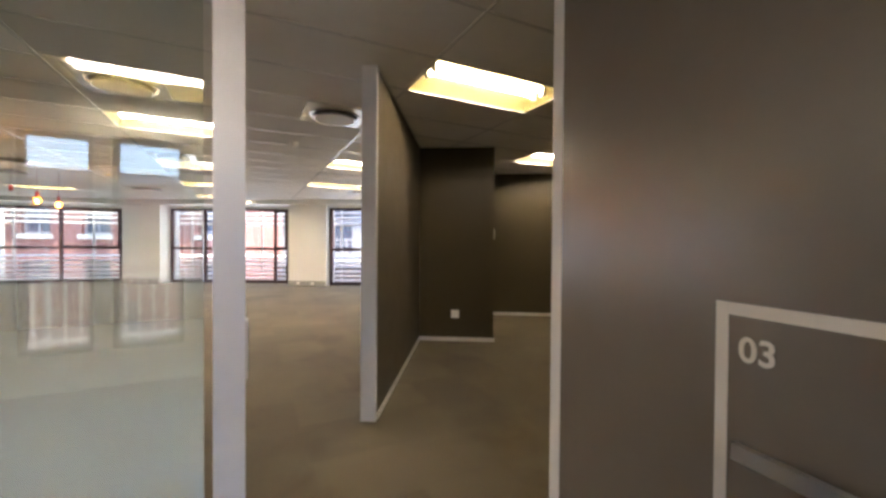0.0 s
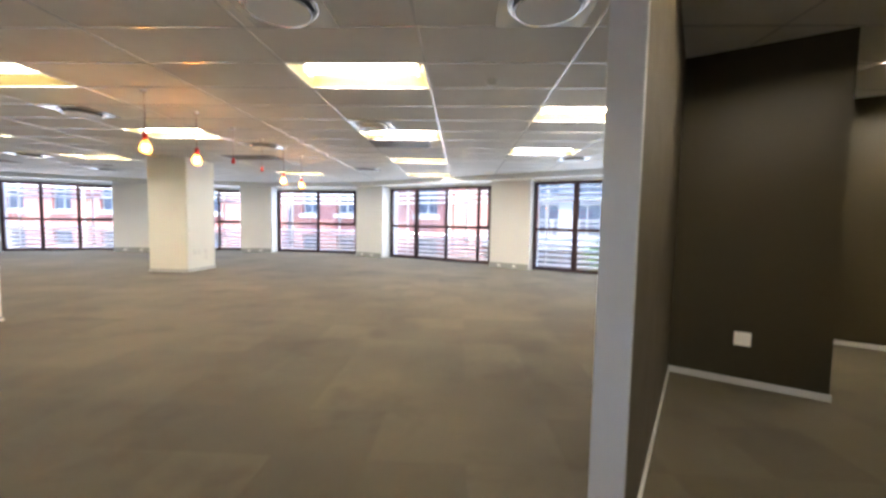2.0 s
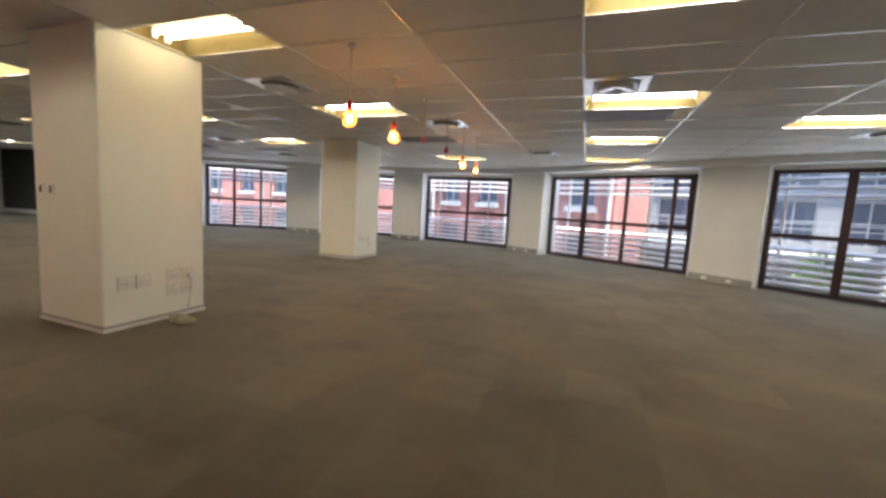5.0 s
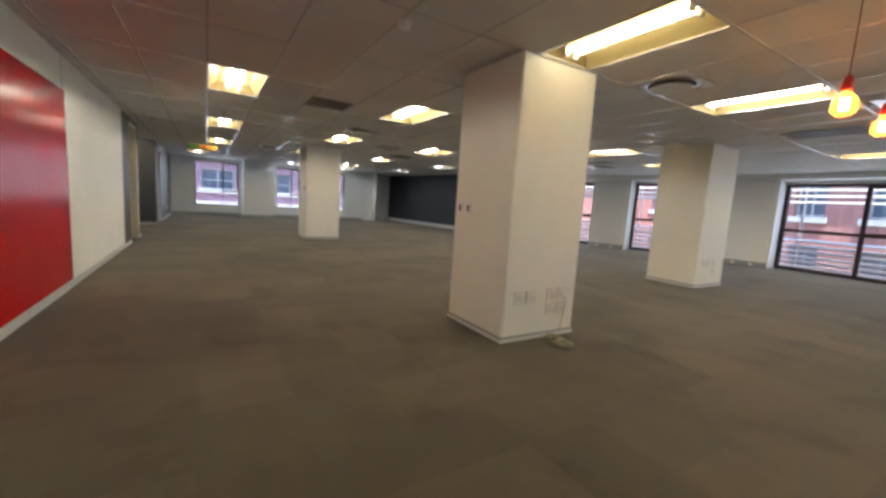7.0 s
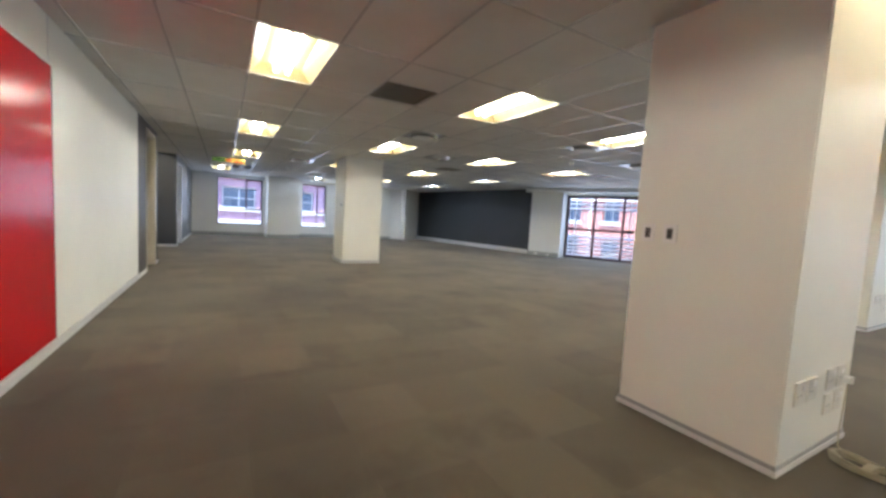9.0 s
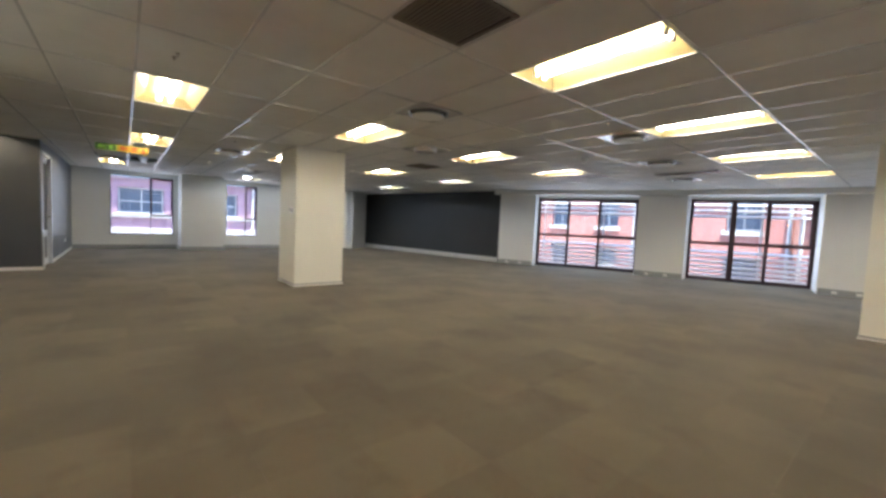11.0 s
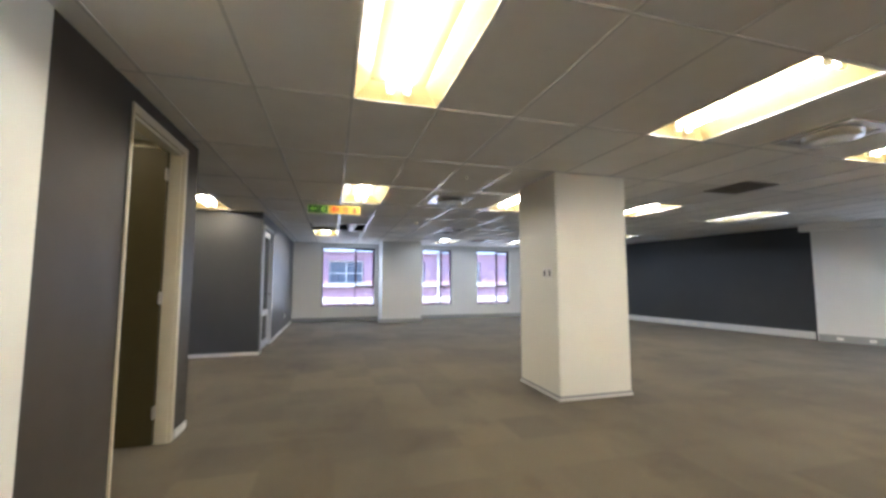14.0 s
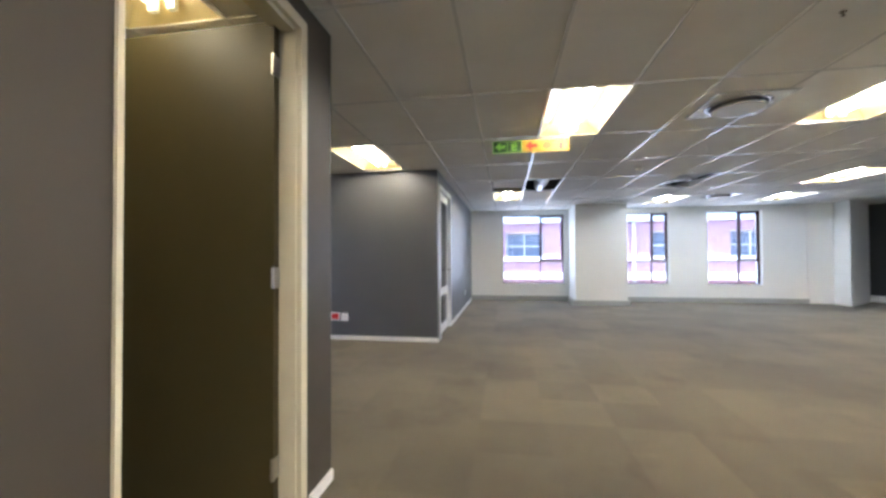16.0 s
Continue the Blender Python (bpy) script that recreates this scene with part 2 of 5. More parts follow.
M_SIGNDARK = plain("sign_dark_green", (0.010, 0.045, 0.008), 0.5)
M_SIGNORANGE = plain("sign_orange_red", (0.36, 0.016, 0.003), 0.5)
M_SIGNAMBER = plain("sign_amber", (0.38, 0.085, 0.004), 0.5)
M_DECAL = plain("cream_vinyl_decal", (0.66, 0.62, 0.54), 0.5)
M_CABLE = plain("cream_cable", (0.50, 0.45, 0.30), 0.55, grain=300.0, relief=0.3, vary=0.25)
M_BRICK = brick_material("red_face_brick", (0.32, 0.120, 0.100), (0.28, 0.105, 0.088), (0.36, 0.27, 0.24))
M_MAROON = paint("maroon_plaster", (0.27, 0.17, 0.21), 0.8, 0.1)
M_LOUVRE = plain("white_louvre_metal", (0.72, 0.69, 0.65), 0.6, 0.0)
M_WHITE_FRAME = plain("white_frame_enamel", (0.74, 0.73, 0.70), 0.5)
M_FARTRIM = plain("far_white_trim", (0.38, 0.375, 0.36), 0.7)
M_FARGLASS = plain("grey_far_glass", (0.10, 0.115, 0.14), 0.25, 0.0, 0.3, relief=0.0)
M_CONCRETE = paint("pale_concrete", (0.27, 0.275, 0.28), 0.8, 0.12)
M_BOUNCE_GROUND = paint("pale_bounce_ground", (0.42, 0.40, 0.38), 0.9, 0.15, 60.0, 0.4)
M_ROOF = paint("blue_grey_roof", (0.22, 0.26, 0.32), 0.6, 0.1)


# ---------------------------------------------------------------- mesh helpers
def box(bm, x0, x1, y0, y1, z0, z1, mi=0):
    v = [bm.verts.new((x, y, z)) for z in (z0, z1) for y in (y0, y1) for x in (x0, x1)]
    for f in ((0, 2, 3, 1), (4, 5, 7, 6), (0, 1, 5, 4), (2, 6, 7, 3), (0, 4, 6, 2), (1, 3, 7, 5)):
        bm.faces.new([v[i] for i in f]).material_index = mi


def prism(bm, poly, z0, z1, mi=0):
    """Upright prism over a plan polygon, given anticlockwise."""
    area = sum(a[0] * b[1] - b[0] * a[1] for a, b in zip(poly, poly[1:] + poly[:1]))
    if area < 0:
        poly = poly[::-1]
    lo = [bm.verts.new((x, y, z0)) for x, y in poly]
    hi = [bm.verts.new((x, y, z1)) for x, y in poly]
    bm.faces.new(lo[::-1]).material_index = mi
    bm.faces.new(hi).material_index = mi
    k = len(poly)
    for i in range(k):
        bm.faces.new((lo[i], lo[(i + 1) % k], hi[(i + 1) % k], hi[i])).material_index = mi


def along(p, q, s0, s1, d0, d1):
    """Plan rectangle beside the line p-q: s along it, d to its left."""
    p, q = Vector(p), Vector(q)
    t = (q - p).normalized()
    n = Vector((-t.y, t.x))
    return [tuple(p + t * s + n * d) for s, d in ((s0, d0), (s1, d0), (s1, d1), (s0, d1))]


def cyl(bm, c, r, h, seg=16, axis="z", r2=None, mi=0, caps=True):
    rot = {"z": Matrix(), "x": Matrix.Rotation(radians(90), 4, 'Y'), "y": Matrix.Rotation(radians(-90), 4, 'X')}[axis]
    res = bmesh.ops.create_cone(bm, cap_ends=caps, segments=seg, radius1=r, radius2=r if r2 is None else r2, depth=h,
                                matrix=Matrix.Translation(c) @ rot)
    for f in {f for v in res["verts"] for f in v.link_faces}:
        f.material_index = mi


def lathe(bm, prof, seg=24, c=(0, 0, 0), mi=0):
    """Turn a profile of (radius, z) about the z axis at c."""
    rings = []
    for r, z in prof:
        rings.append([bm.verts.new((c[0] + r * math.cos(2 * math.pi * i / seg), c[1] + r * math.sin(2 * math.pi * i / seg), c[2] + z)) for i in range(seg)])
    for a, b in zip(rings, rings[1:]):
        for i in range(seg):
            f = bm.faces.new((a[i], a[(i + 1) % seg], b[(i + 1) % seg], b[i]))
            f.smooth = True
            f.material_index = mi


def soften(bm, w=0.004, seg=2):
    es = [e for e in bm.edges if len(e.link_faces) == 2 and e.calc_face_angle(0) > 0.6]
    bmesh.ops.bevel(bm, geom=es, offset=w, segments=seg, affect='EDGES', profile=0.5)


def mesh_of(name, bm, mats):
    bmesh.ops.recalc_face_normals(bm, faces=bm.faces[:])
    me = bpy.data.meshes.new(name)
    bm.to_mesh(me)
    bm.free()
    for m in (mats if isinstance(mats, (list, tuple)) else [mats]):
        me.materials.append(m)
    return me


def part(name, bm, mats, parent=None, label=""):
    ob = new(name, mesh_of(name, bm, mats))
    if parent is not None:
        ob.parent = parent
    return tagged(ob, label=label)


def structure(name, bm, mats, label, category):
    return tagged(part(name, bm, mats), label, category, kind="structure")


def thing(name, m, label, category, group=""):
    ob = new(name)
    ob.matrix_world = m
    return tagged(ob, label, category, group)


def curve_part(name, pts, r, material, parent=None, label="", cyclic=False):
    cu = bpy.data.curves.new(name, 'CURVE')
    cu.dimensions, cu.bevel_depth, cu.bevel_resolution = '3D', r, 3
    sp = cu.splines.new('POLY')
    sp.points.add(len(pts) - 1)
    for p, c in zip(sp.points, pts):
        p.co = (*c, 1)
    sp.use_cyclic_u = cyclic
    tmp = bpy.data.objects.new(name, cu)
    me = bpy.data.meshes.new_from_object(tmp)
    bpy.data.objects.remove(tmp)
    me.materials.append(material)
    for f in me.polygons:
        f.use_smooth = True
    ob = new(name, me)
    if parent is not None:
        ob.parent = parent
    return tagged(ob, label=label)


def clip(poly, region):
    """Cut a convex plan polygon to a convex anticlockwise region."""
    out = poly
    for a, b in zip(region, region[1:] + region[:1]):
        src, out = out, []
        for p, q in zip(src, src[1:] + src[:1]):
            sp = (b[0] - a[0]) * (p[1] - a[1]) - (b[1] - a[1]) * (p[0] - a[0])
            sq = (b[0] - a[0]) * (q[1] - a[1]) - (b[1] - a[1]) * (q[0] - a[0])
            if sp >= 0:
                out.append(p)
            if sp * sq < 0:
                k = sp / (sp - sq)
                out.append((p[0] + (q[0] - p[0]) * k, p[1] + (q[1] - p[1]) * k))
        if len(out) < 3:
            return []
    return out


# ---------------------------------------------------------------- the plan
H = 2.555                      # ceiling
TX, TY = 1.22, 0.61            # ceiling tile
GX, GY = 0.17, 2.64            # a corner of the ceiling grid
SOUTH = 1.29                   # face of the south wall
TOP = 2.95                     # walls run up past the ceiling
HEAD = 2.34                    # window heads
# windows of the bowed facade: ends of each glass line, the places of the mullions along it, and which of them are stout
BAYS = [
    ((-14.62, 13.85), (-11.75, 15.25), (0.32, 0.63), ()),
    ((-10.42, 15.50), (-7.80, 16.61), (0.37, 0.645), (0,)),
    ((-6.52, 16.38), (-3.32, 15.98), (0.515,), ()),
    ((-1.93, 15.15), (1.42, 13.30), (0.285, 0.59, 0.885), (0,)),
    ((2.46, 12.28), (5.78, 10.45), (0.285, 0.735), (0,)),
]
# inner faces of the piers between and beside them
PIERS = [
    ((-15.55, 12.88), (-14.42, 13.40)),
    ((-11.58, 14.72), (-10.34, 15.08)),
    ((-7.58, 15.66), (-6.50, 15.84)),
    ((-3.22, 15.42), (-2.16, 14.76)),
    ((1.34, 12.82), (2.33, 12.12)),
]
PD = Vector((0.512, 0.859)).normalized()      # line of the splayed partition
PN = Vector((PD.y, -PD.x))                    # across it, away from the open office
P0 = Vector((0.96, 2.985))                   # its free end
W_END = (5.85, 10.42)

# ---------------------------------------------------------------- floor slab and roof
OUTLINE = [(-24.2, -3.4), (10.2, -3.4), (10.2, 8.7), (6.0, 11.0), (1.8, 13.7), (-1.9, 15.6), (-3.3, 16.4), (-6.6, 16.8), (-8.0, 16.95),
           (-10.5, 15.9), (-11.9, 15.65), (-14.8, 14.2), (-15.8, 13.6), (-24.2, 13.4)]
bm = bmesh.new()
prism(bm, OUTLINE, -0.35, -0.008)
floor = structure("floor", bm, M_SCREED, "screed floor slab covered with brown-grey carpet tiles", "floor")
# Slab added to shut out the sun; its black stands for plenum shade.
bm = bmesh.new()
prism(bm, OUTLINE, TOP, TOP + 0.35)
structure("roof_slab", bm, M_VOID, "added slab above the suspended ceiling, blackened for the shaded void", "slab")

# ---------------------------------------------------------------- south side
def wall_box(name, x0, x1, y0, y1, material, label, z0=0.0, z1=TOP):
    bm = bmesh.new()
    box(bm, x0, x1, y0, y1, z0, z1)
    return structure(name, bm, material, label, "wall")


S0 = SOUTH - 0.12
wall_box("wall_south_white", -11.5, -3.0, S0, SOUTH, M_WHITE, "long cream-white painted plaster wall with a red panel")
# charcoal stretch with a door opening
DX0, DX1, DZ = -13.185, -12.246, 2.43
bm = bmesh.new()
box(bm, DX1, -11.5, S0, SOUTH, 0, TOP)
box(bm, -13.5, DX0, S0, SOUTH, 0, TOP)
box(bm, DX0, DX1, S0, SOUTH, DZ, TOP)
structure("wall_south_charcoal", bm, M_UMBER, "charcoal painted wall end with a tall door opening", "wall")
# small room behind that door
bm = bmesh.new()
box(bm, -13.5, -13.38, -2.2, S0, 0, TOP)
structure("wall_cubicle_west", bm, M_DARK, "charcoal painted wall between cubicle and corridor", "wall")
bm = bmesh.new()
box(bm, -10.6, -10.48, -2.2, S0, 0, TOP)
box(bm, -13.5, -10.48, -2.32, -2.2, 0, TOP)
structure("wall_cubicle_back", bm, M_DARKWARM, "dark painted walls at the back of the cubicle", "wall")
bm = bmesh.new()
box(bm, -13.38, -10.6, -0.62, -0.50, 2.30, H + 0.01)
structure("bulkhead_cubicle", bm, M_CREAM, "cream bulkhead under the cubicle ceiling", "bulkhead")
bm = bmesh.new()
box(bm, -13.38, -13.368, -2.2, S0 - 0.016, 0, H + 0.01)
structure("lining_cubicle", bm, M_CREAM, "cream painted lining of the cubicle wall behind the open door", "wall")
# corridor recess and the far charcoal wall
bm = bmesh.new()
box(bm, -17.17, -17.05, -3.0, SOUTH, 0, TOP)
structure("wall_corridor_west", bm, M_DARK, "charcoal painted wall facing the corridor recess", "wall")
bm = bmesh.new()
box(bm, -17.17, -13.38, -3.12, -3.0, 0, TOP)
structure("wall_corridor_end", bm, M_DARK, "charcoal wall closing the corridor recess", "wall")
EX0, EX1, EZ = -18.42, -17.22, 2.36
bm = bmesh.new()
box(bm, EX1, -17.17, S0, SOUTH, 0, TOP)
box(bm, -22.9, EX0, S0, SOUTH, 0, TOP)
box(bm, EX0, EX1, S0, SOUTH, EZ, TOP)
structure("wall_south_far", bm, M_DARK, "charcoal painted wall with an aluminium-framed door", "wall")
bm = bmesh.new()
box(bm, -22.9, -17.17, -1.6, -1.48, 0, TOP)
structure("wall_far_room_back", bm, M_DARK, "dark wall at the back of the side room", "wall")

# ---------------------------------------------------------------- entrance room
bm = bmesh.new()
box(bm, 1.16, 9.8, 1.105, 1.225, 0, TOP)
box(bm, 0.08, 1.16, 1.105, 1.225, 2.46, TOP)
box(bm, -3.0, 0.08, 1.105, 1.225, 2.46, TOP)
structure("wall_entrance", bm, M_DARKWARM, "dark olive-grey wall beside and above the entrance", "wall")
bm = bmesh.new()
RW = [(-2.42, -1.70), (-1.47, -0.97), (-0.85, -0.31), (-0.12, 0.45)]
for a, b in zip([-3.12] + [w[1] for w in RW], [w[0] for w in RW] + [1.50]):
    box(bm, a, b, -2.62, -2.46, 0, TOP)
for a, b in RW:
    box(bm, a, b, -2.62, -2.46, 0, 0.32)
    box(bm, a, b, -2.62, -2.46, 2.22, TOP)
structure("wall_entrance_south", bm, M_COOL, "white wall with tall windows behind the entrance", "wall")
bm = bmesh.new()
box(bm, -3.12, -3.0, -2.46, 1.105, 0, TOP)
structure("wall_entrance_west", bm, M_COOL, "plain white wall of the entrance room", "wall")
bm = bmesh.new()
box(bm, 1.38, 1.50, -2.46, 1.105, 0, TOP)
structure("wall_entrance_east", bm, M_DARKWARM, "plain dark wall of the entrance room", "wall")


def simple_window(name, m, w, h, mullions, transom, frame=0.05, depth=0.07, material=None, label="", opening=None, stout=()):
    """Aluminium window in its own plane: x across, z up, from its bottom middle. mullions: places 0..1 across."""
    material = material or M_BLACKFRAME
    root = thing(name, m, label, "window")
    root["kind"] = "structure"
    bm = bmesh.new()
    d = depth / 2
    box(bm, -w / 2, -w / 2 + frame, -d, d, 0, h)
    box(bm, w / 2 - frame, w / 2, -d, d, 0, h)
    box(bm, -w / 2 + frame, w / 2 - frame, -d, d, 0, frame)
    box(bm, -w / 2 + frame, w / 2 - frame, -d, d, h - frame, h)
    part("window_frame", bm, material, root)
    xs = [-w / 2 + frame] + [-w / 2 + w * k for k in mullions] + [w / 2 - frame]
    for i, k in enumerate(mullions):
        bm = bmesh.new()
        x = -w / 2 + w * k
        f = frame * (0.85 if i in stout else 0.5)
        box(bm, x - f, x + f, -d * 0.9, d * 0.9, frame, h - frame)
        soften(bm, 0.004, 1)
        part("mullion", bm, material, root)
    zs = [frame, h - frame]
    if transom:
        bm = bmesh.new()
        box(bm, -w / 2 + frame, w / 2 - frame, -d * 0.8, d * 0.8, transom - frame * 0.55, transom + frame * 0.55)
        soften(bm, 0.004, 1)
        part("transom", bm, material, root)
        zs = [frame, transom, h - frame]
    for i, (a, b) in enumerate(zip(xs, xs[1:])):
        for z0, z1 in zip(zs, zs[1:]):
            bm = bmesh.new()
            box(bm, a, b, -0.004, 0.004, z0, z1)
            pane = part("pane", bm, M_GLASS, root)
            pane.visible_shadow = False
        if opening and i in opening:
            bm = bmesh.new()
            z0, z1 = zs[-2] + 0.02, zs[-1]
            fw = 0.045
            for c in ((a, a + fw, z0, z1), (b - fw, b, z0, z1), (a + fw, b - fw, z0, z0 + fw), (a + fw, b - fw, z1 - fw, z1)):
                box(bm, c[0], c[1], -d * 1.15, -0.01, c[2], c[3])
            part("sash", bm, material, root, "dark opening sash frame")
    return root


for a, b in RW:
    simple_window("window_entrance", pose((a + b) / 2, -2.54, 0.32), b - a, 1.90, (), 0.95, 0.045, 0.06,
                  label="tall dark-framed window of the entrance room")

# glass partition beside the entrance, with frosted film on its lower part
glass = thing("glass_partition", pose(0, 1.080, 0), "clear glass office partition in aluminium frames, frosted below", "glass partition")
posts = [0.188, -0.98, -2.02, -2.97]
for x in posts:
    bm = bmesh.new()
    box(bm, x - 0.019, x + 0.034, -0.030, 0.030, 0, 2.46)
    soften(bm, 0.004, 1)
    part("post", bm, M_ALU, glass, "pale aluminium upright")
for z in (0.04, 2.43):
    bm = bmesh.new()
    for a, b in zip(posts[1:], posts):
        box(bm, a + 0.036, b - 0.036, -0.026, 0.026, z - 0.03, z + 0.03)
    part("rail", bm, M_ALU, glass)
for a, b in zip(posts[1:], posts):
    bm = bmesh.new()
    box(bm, a + 0.036, b - 0.036, -0.004, 0.004, 0.07, 2.40)
    part("pane", bm, M_PARTGLASS, glass).visible_shadow = False
    bm = bmesh.new()
    box(bm, a + 0.036, b - 0.036, 0.007, 0.0085, 0.07, 1.30)
    part("frosted_film", bm, M_FILM, glass, "white frosted film fading out upwards")
bm = bmesh.new()
box(bm, 0.2215, 0.2265, -0.034, -0.004, 1.03, 1.14)
part("lock_keep", bm, M_STEEL, glass, "steel keep plate for the door lock")
bm = bmesh.new()
box(bm, 0.2255, 0.2275, -0.026, -0.011, 1.092, 1.130)
box(bm, 0.2255, 0.2275, -0.026, -0.011, 1.042, 1.078)
part("keep_slot", bm, M_PLASTIC_DARK, glass)

# entrance door standing open towards the entrance room
jamb = thing("entrance_frame", pose(-0.053, 1.103, 0), "white door frame of the entrance", "door frame")
bm = bmesh.new()
box(bm, 1.118, 1.212, 0.0, 0.047, 0, 2.46)
soften(bm, 0.005, 2)
part("jamb", bm, M_WHITE_FRAME, jamb)
bm = bmesh.new()
box(bm, 0.280, 1.118, -0.06, 0.06, 2.39, 2.46)
part("head", bm, M_WHITE_FRAME, jamb)
edoor = thing("door_1", pose(1.060, 1.100, 0, 0, 0, -97.4), "dark charcoal entrance door standing open, numbered sign round its lever handle", "door")
bm = bmesh.new()
box(bm, 0.0, 0.90, -0.002, 0.042, 0.012, 2.38)
soften(bm, 0.003, 1)
part("leaf", bm, M_DOOR, edoor)


def flat_text(name, body, size, m, material, parent):
    cu = bpy.data.curves.new(name, 'FONT')
    cu.body, cu.size, cu.extrude, cu.offset = body, size, 0.0006, size * 0.018
    tmp = bpy.data.objects.new(name, cu)
    me = bpy.data.meshes.new_from_object(tmp)
    bpy.data.objects.remove(tmp)
    me.materials.append(material)
    ob = new(name, me)
    ob.parent = parent
    ob.matrix_local = m
    return ob


DS = 0.464         # from the hinge to the sign's near edge
bm = bmesh.new()
w, hgt, lw = 0.36, 0.52, 0.022
z1 = 1.187
for c in ((DS, DS + lw, z1 - hgt, z1), (DS + w - lw, DS + w, z1 - hgt, z1), (DS + lw, DS + w - lw, z1 - lw, z1), (DS + lw, DS + w - lw, z1 - hgt, z1 - hgt + lw)):
    box(bm, c[0], c[1], -0.0035, -0.002, c[2], c[3])
part("sign_border", bm, M_DECAL, edoor, "cream square outline sign")
flat_text("sign_number", "03", 0.060, Matrix.Translation((DS + 0.040, -0.0036, 1.088)) @ Matrix.Rotation(radians(90), 4, 'X'), M_DECAL, edoor)
bm = bmesh.new()
cyl(bm, (0.731, -0.012, 0.955), 0.026, 0.02, 20, "y")
rose = part("handle_rose", bm, M_STEEL, edoor)
bm = bmesh.new()
cyl(bm, (0.731, -0.035, 0.955), 0.010, 0.05, 16, "y")
box(bm, 0.536, 0.741, -0.066, -0.054, 0.942, 0.968)
soften(bm, 0.004, 2)
part("lever_handle", bm, M_STEEL, edoor, "satin steel lever handle")

# ---------------------------------------------------------------- splayed partition and its neighbours
def pv(s, d=0.0):
    v = P0 + PD * s + PN * d
    return (v.x, v.y)


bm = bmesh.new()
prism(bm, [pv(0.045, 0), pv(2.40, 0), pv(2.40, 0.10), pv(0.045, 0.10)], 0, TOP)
structure("partition_splayed", bm, M_DARKWARM_LIT, "dark olive-grey drywall partition with a free end", "wall")
bm = bmesh.new()
prism(bm, [pv(0.0, -0.004), pv(0.045, -0.004), pv(0.045, 0.104), pv(0.0, 0.104)], 0, H)
structure("partition_end_cap", bm, M_ALU, "pale aluminium end cap of the partition", "trim")
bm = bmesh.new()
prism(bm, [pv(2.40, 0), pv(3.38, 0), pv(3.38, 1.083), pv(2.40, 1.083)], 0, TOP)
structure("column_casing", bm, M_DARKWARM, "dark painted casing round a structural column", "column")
BW0 = Vector((4.28, 6.12))
bdir = Vector((6.52 - 4.3, 4.77 - 6.2)).normalized()
bnor = Vector((-bdir.y, bdir.x))


def bv(s, d=0.0):
    v = BW0 + bdir * s + bnor * d
    return (v.x, v.y)


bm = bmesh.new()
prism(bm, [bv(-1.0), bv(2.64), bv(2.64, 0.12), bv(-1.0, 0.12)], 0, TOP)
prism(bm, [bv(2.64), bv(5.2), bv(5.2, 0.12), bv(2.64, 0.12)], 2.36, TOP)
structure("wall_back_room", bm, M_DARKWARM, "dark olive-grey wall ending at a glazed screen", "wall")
q0 = Vector(pv(3.38, 0.0))
bm = bmesh.new()
prism(bm, along(q0, W_END, 0.0, (Vector(W_END) - q0).length + 0.25, -0.12, 0.0), 0, TOP)
structure("wall_east", bm, M_COOL, "white painted wall closing the office by the last window", "wall")
wall_box("wall_east_room", 9.8, 9.92, 1.14, 8.2, M_COOL, "plain white wall of the glazed meeting room")
bm = bmesh.new()
prism(bm, along((6.1, 10.35), (10.0, 8.2), 0, 1.0, 0, 0.15), 0, TOP)
prism(bm, along((6.1, 10.35), (10.0, 8.2), 3.6, 4.7, 0, 0.15), 0, TOP)
prism(bm, along((6.1, 10.35), (10.0, 8.2), 1.0, 3.6, 0, 0.15), HEAD, TOP)
structure("wall_meeting_room_north", bm, M_COOL, "white wall with a wide window in the meeting room", "wall")
mid = Vector((6.1, 10.35)).lerp(Vector((10.0, 8.2)), 2.3 / 4.453)
simple_window("window_meeting_room", pose(mid.x, mid.y + 0.07, 0.02, 0, 0, math.degrees(math.atan2(-2.15, 3.9))), 2.6, HEAD - 0.02, (0.33, 0.66), 1.05,
              label="dark-framed window of the meeting room")
screen = thing("glazed_screen", Matrix.Translation((*bv(2.64), 0)) @ Matrix.Rotation(math.atan2(bdir.y, bdir.x), 4, 'Z'),
               "full-height glass screen in slim white frames", "glass partition")
for k in range(4):
    bm = bmesh.new()
    box(bm, 0.83 * k, 0.83 * k + 0.05, 0.02, 0.09, 0, 2.36)
    part("post", bm, M_WHITE_FRAME, screen)
    if k < 3:
        bm = bmesh.new()
        box(bm, 0.83 * k + 0.05, 0.83 * k + 0.83, 0.05, 0.058, 0.06, 2.31)
        part("pane", bm, M_PARTGLASS, screen).visible_shadow = False
        for z in (0.0, 2.31):
            bm = bmesh.new()
            box(bm, 0.83 * k + 0.05, 0.83 * k + 0.83, 0.03, 0.08, z, z + 0.05)
            part("rail", bm, M_WHITE_FRAME, screen)

# ---------------------------------------------------------------- bowed facade
def vec2(a):
    return Vector((a[0], a[1]))


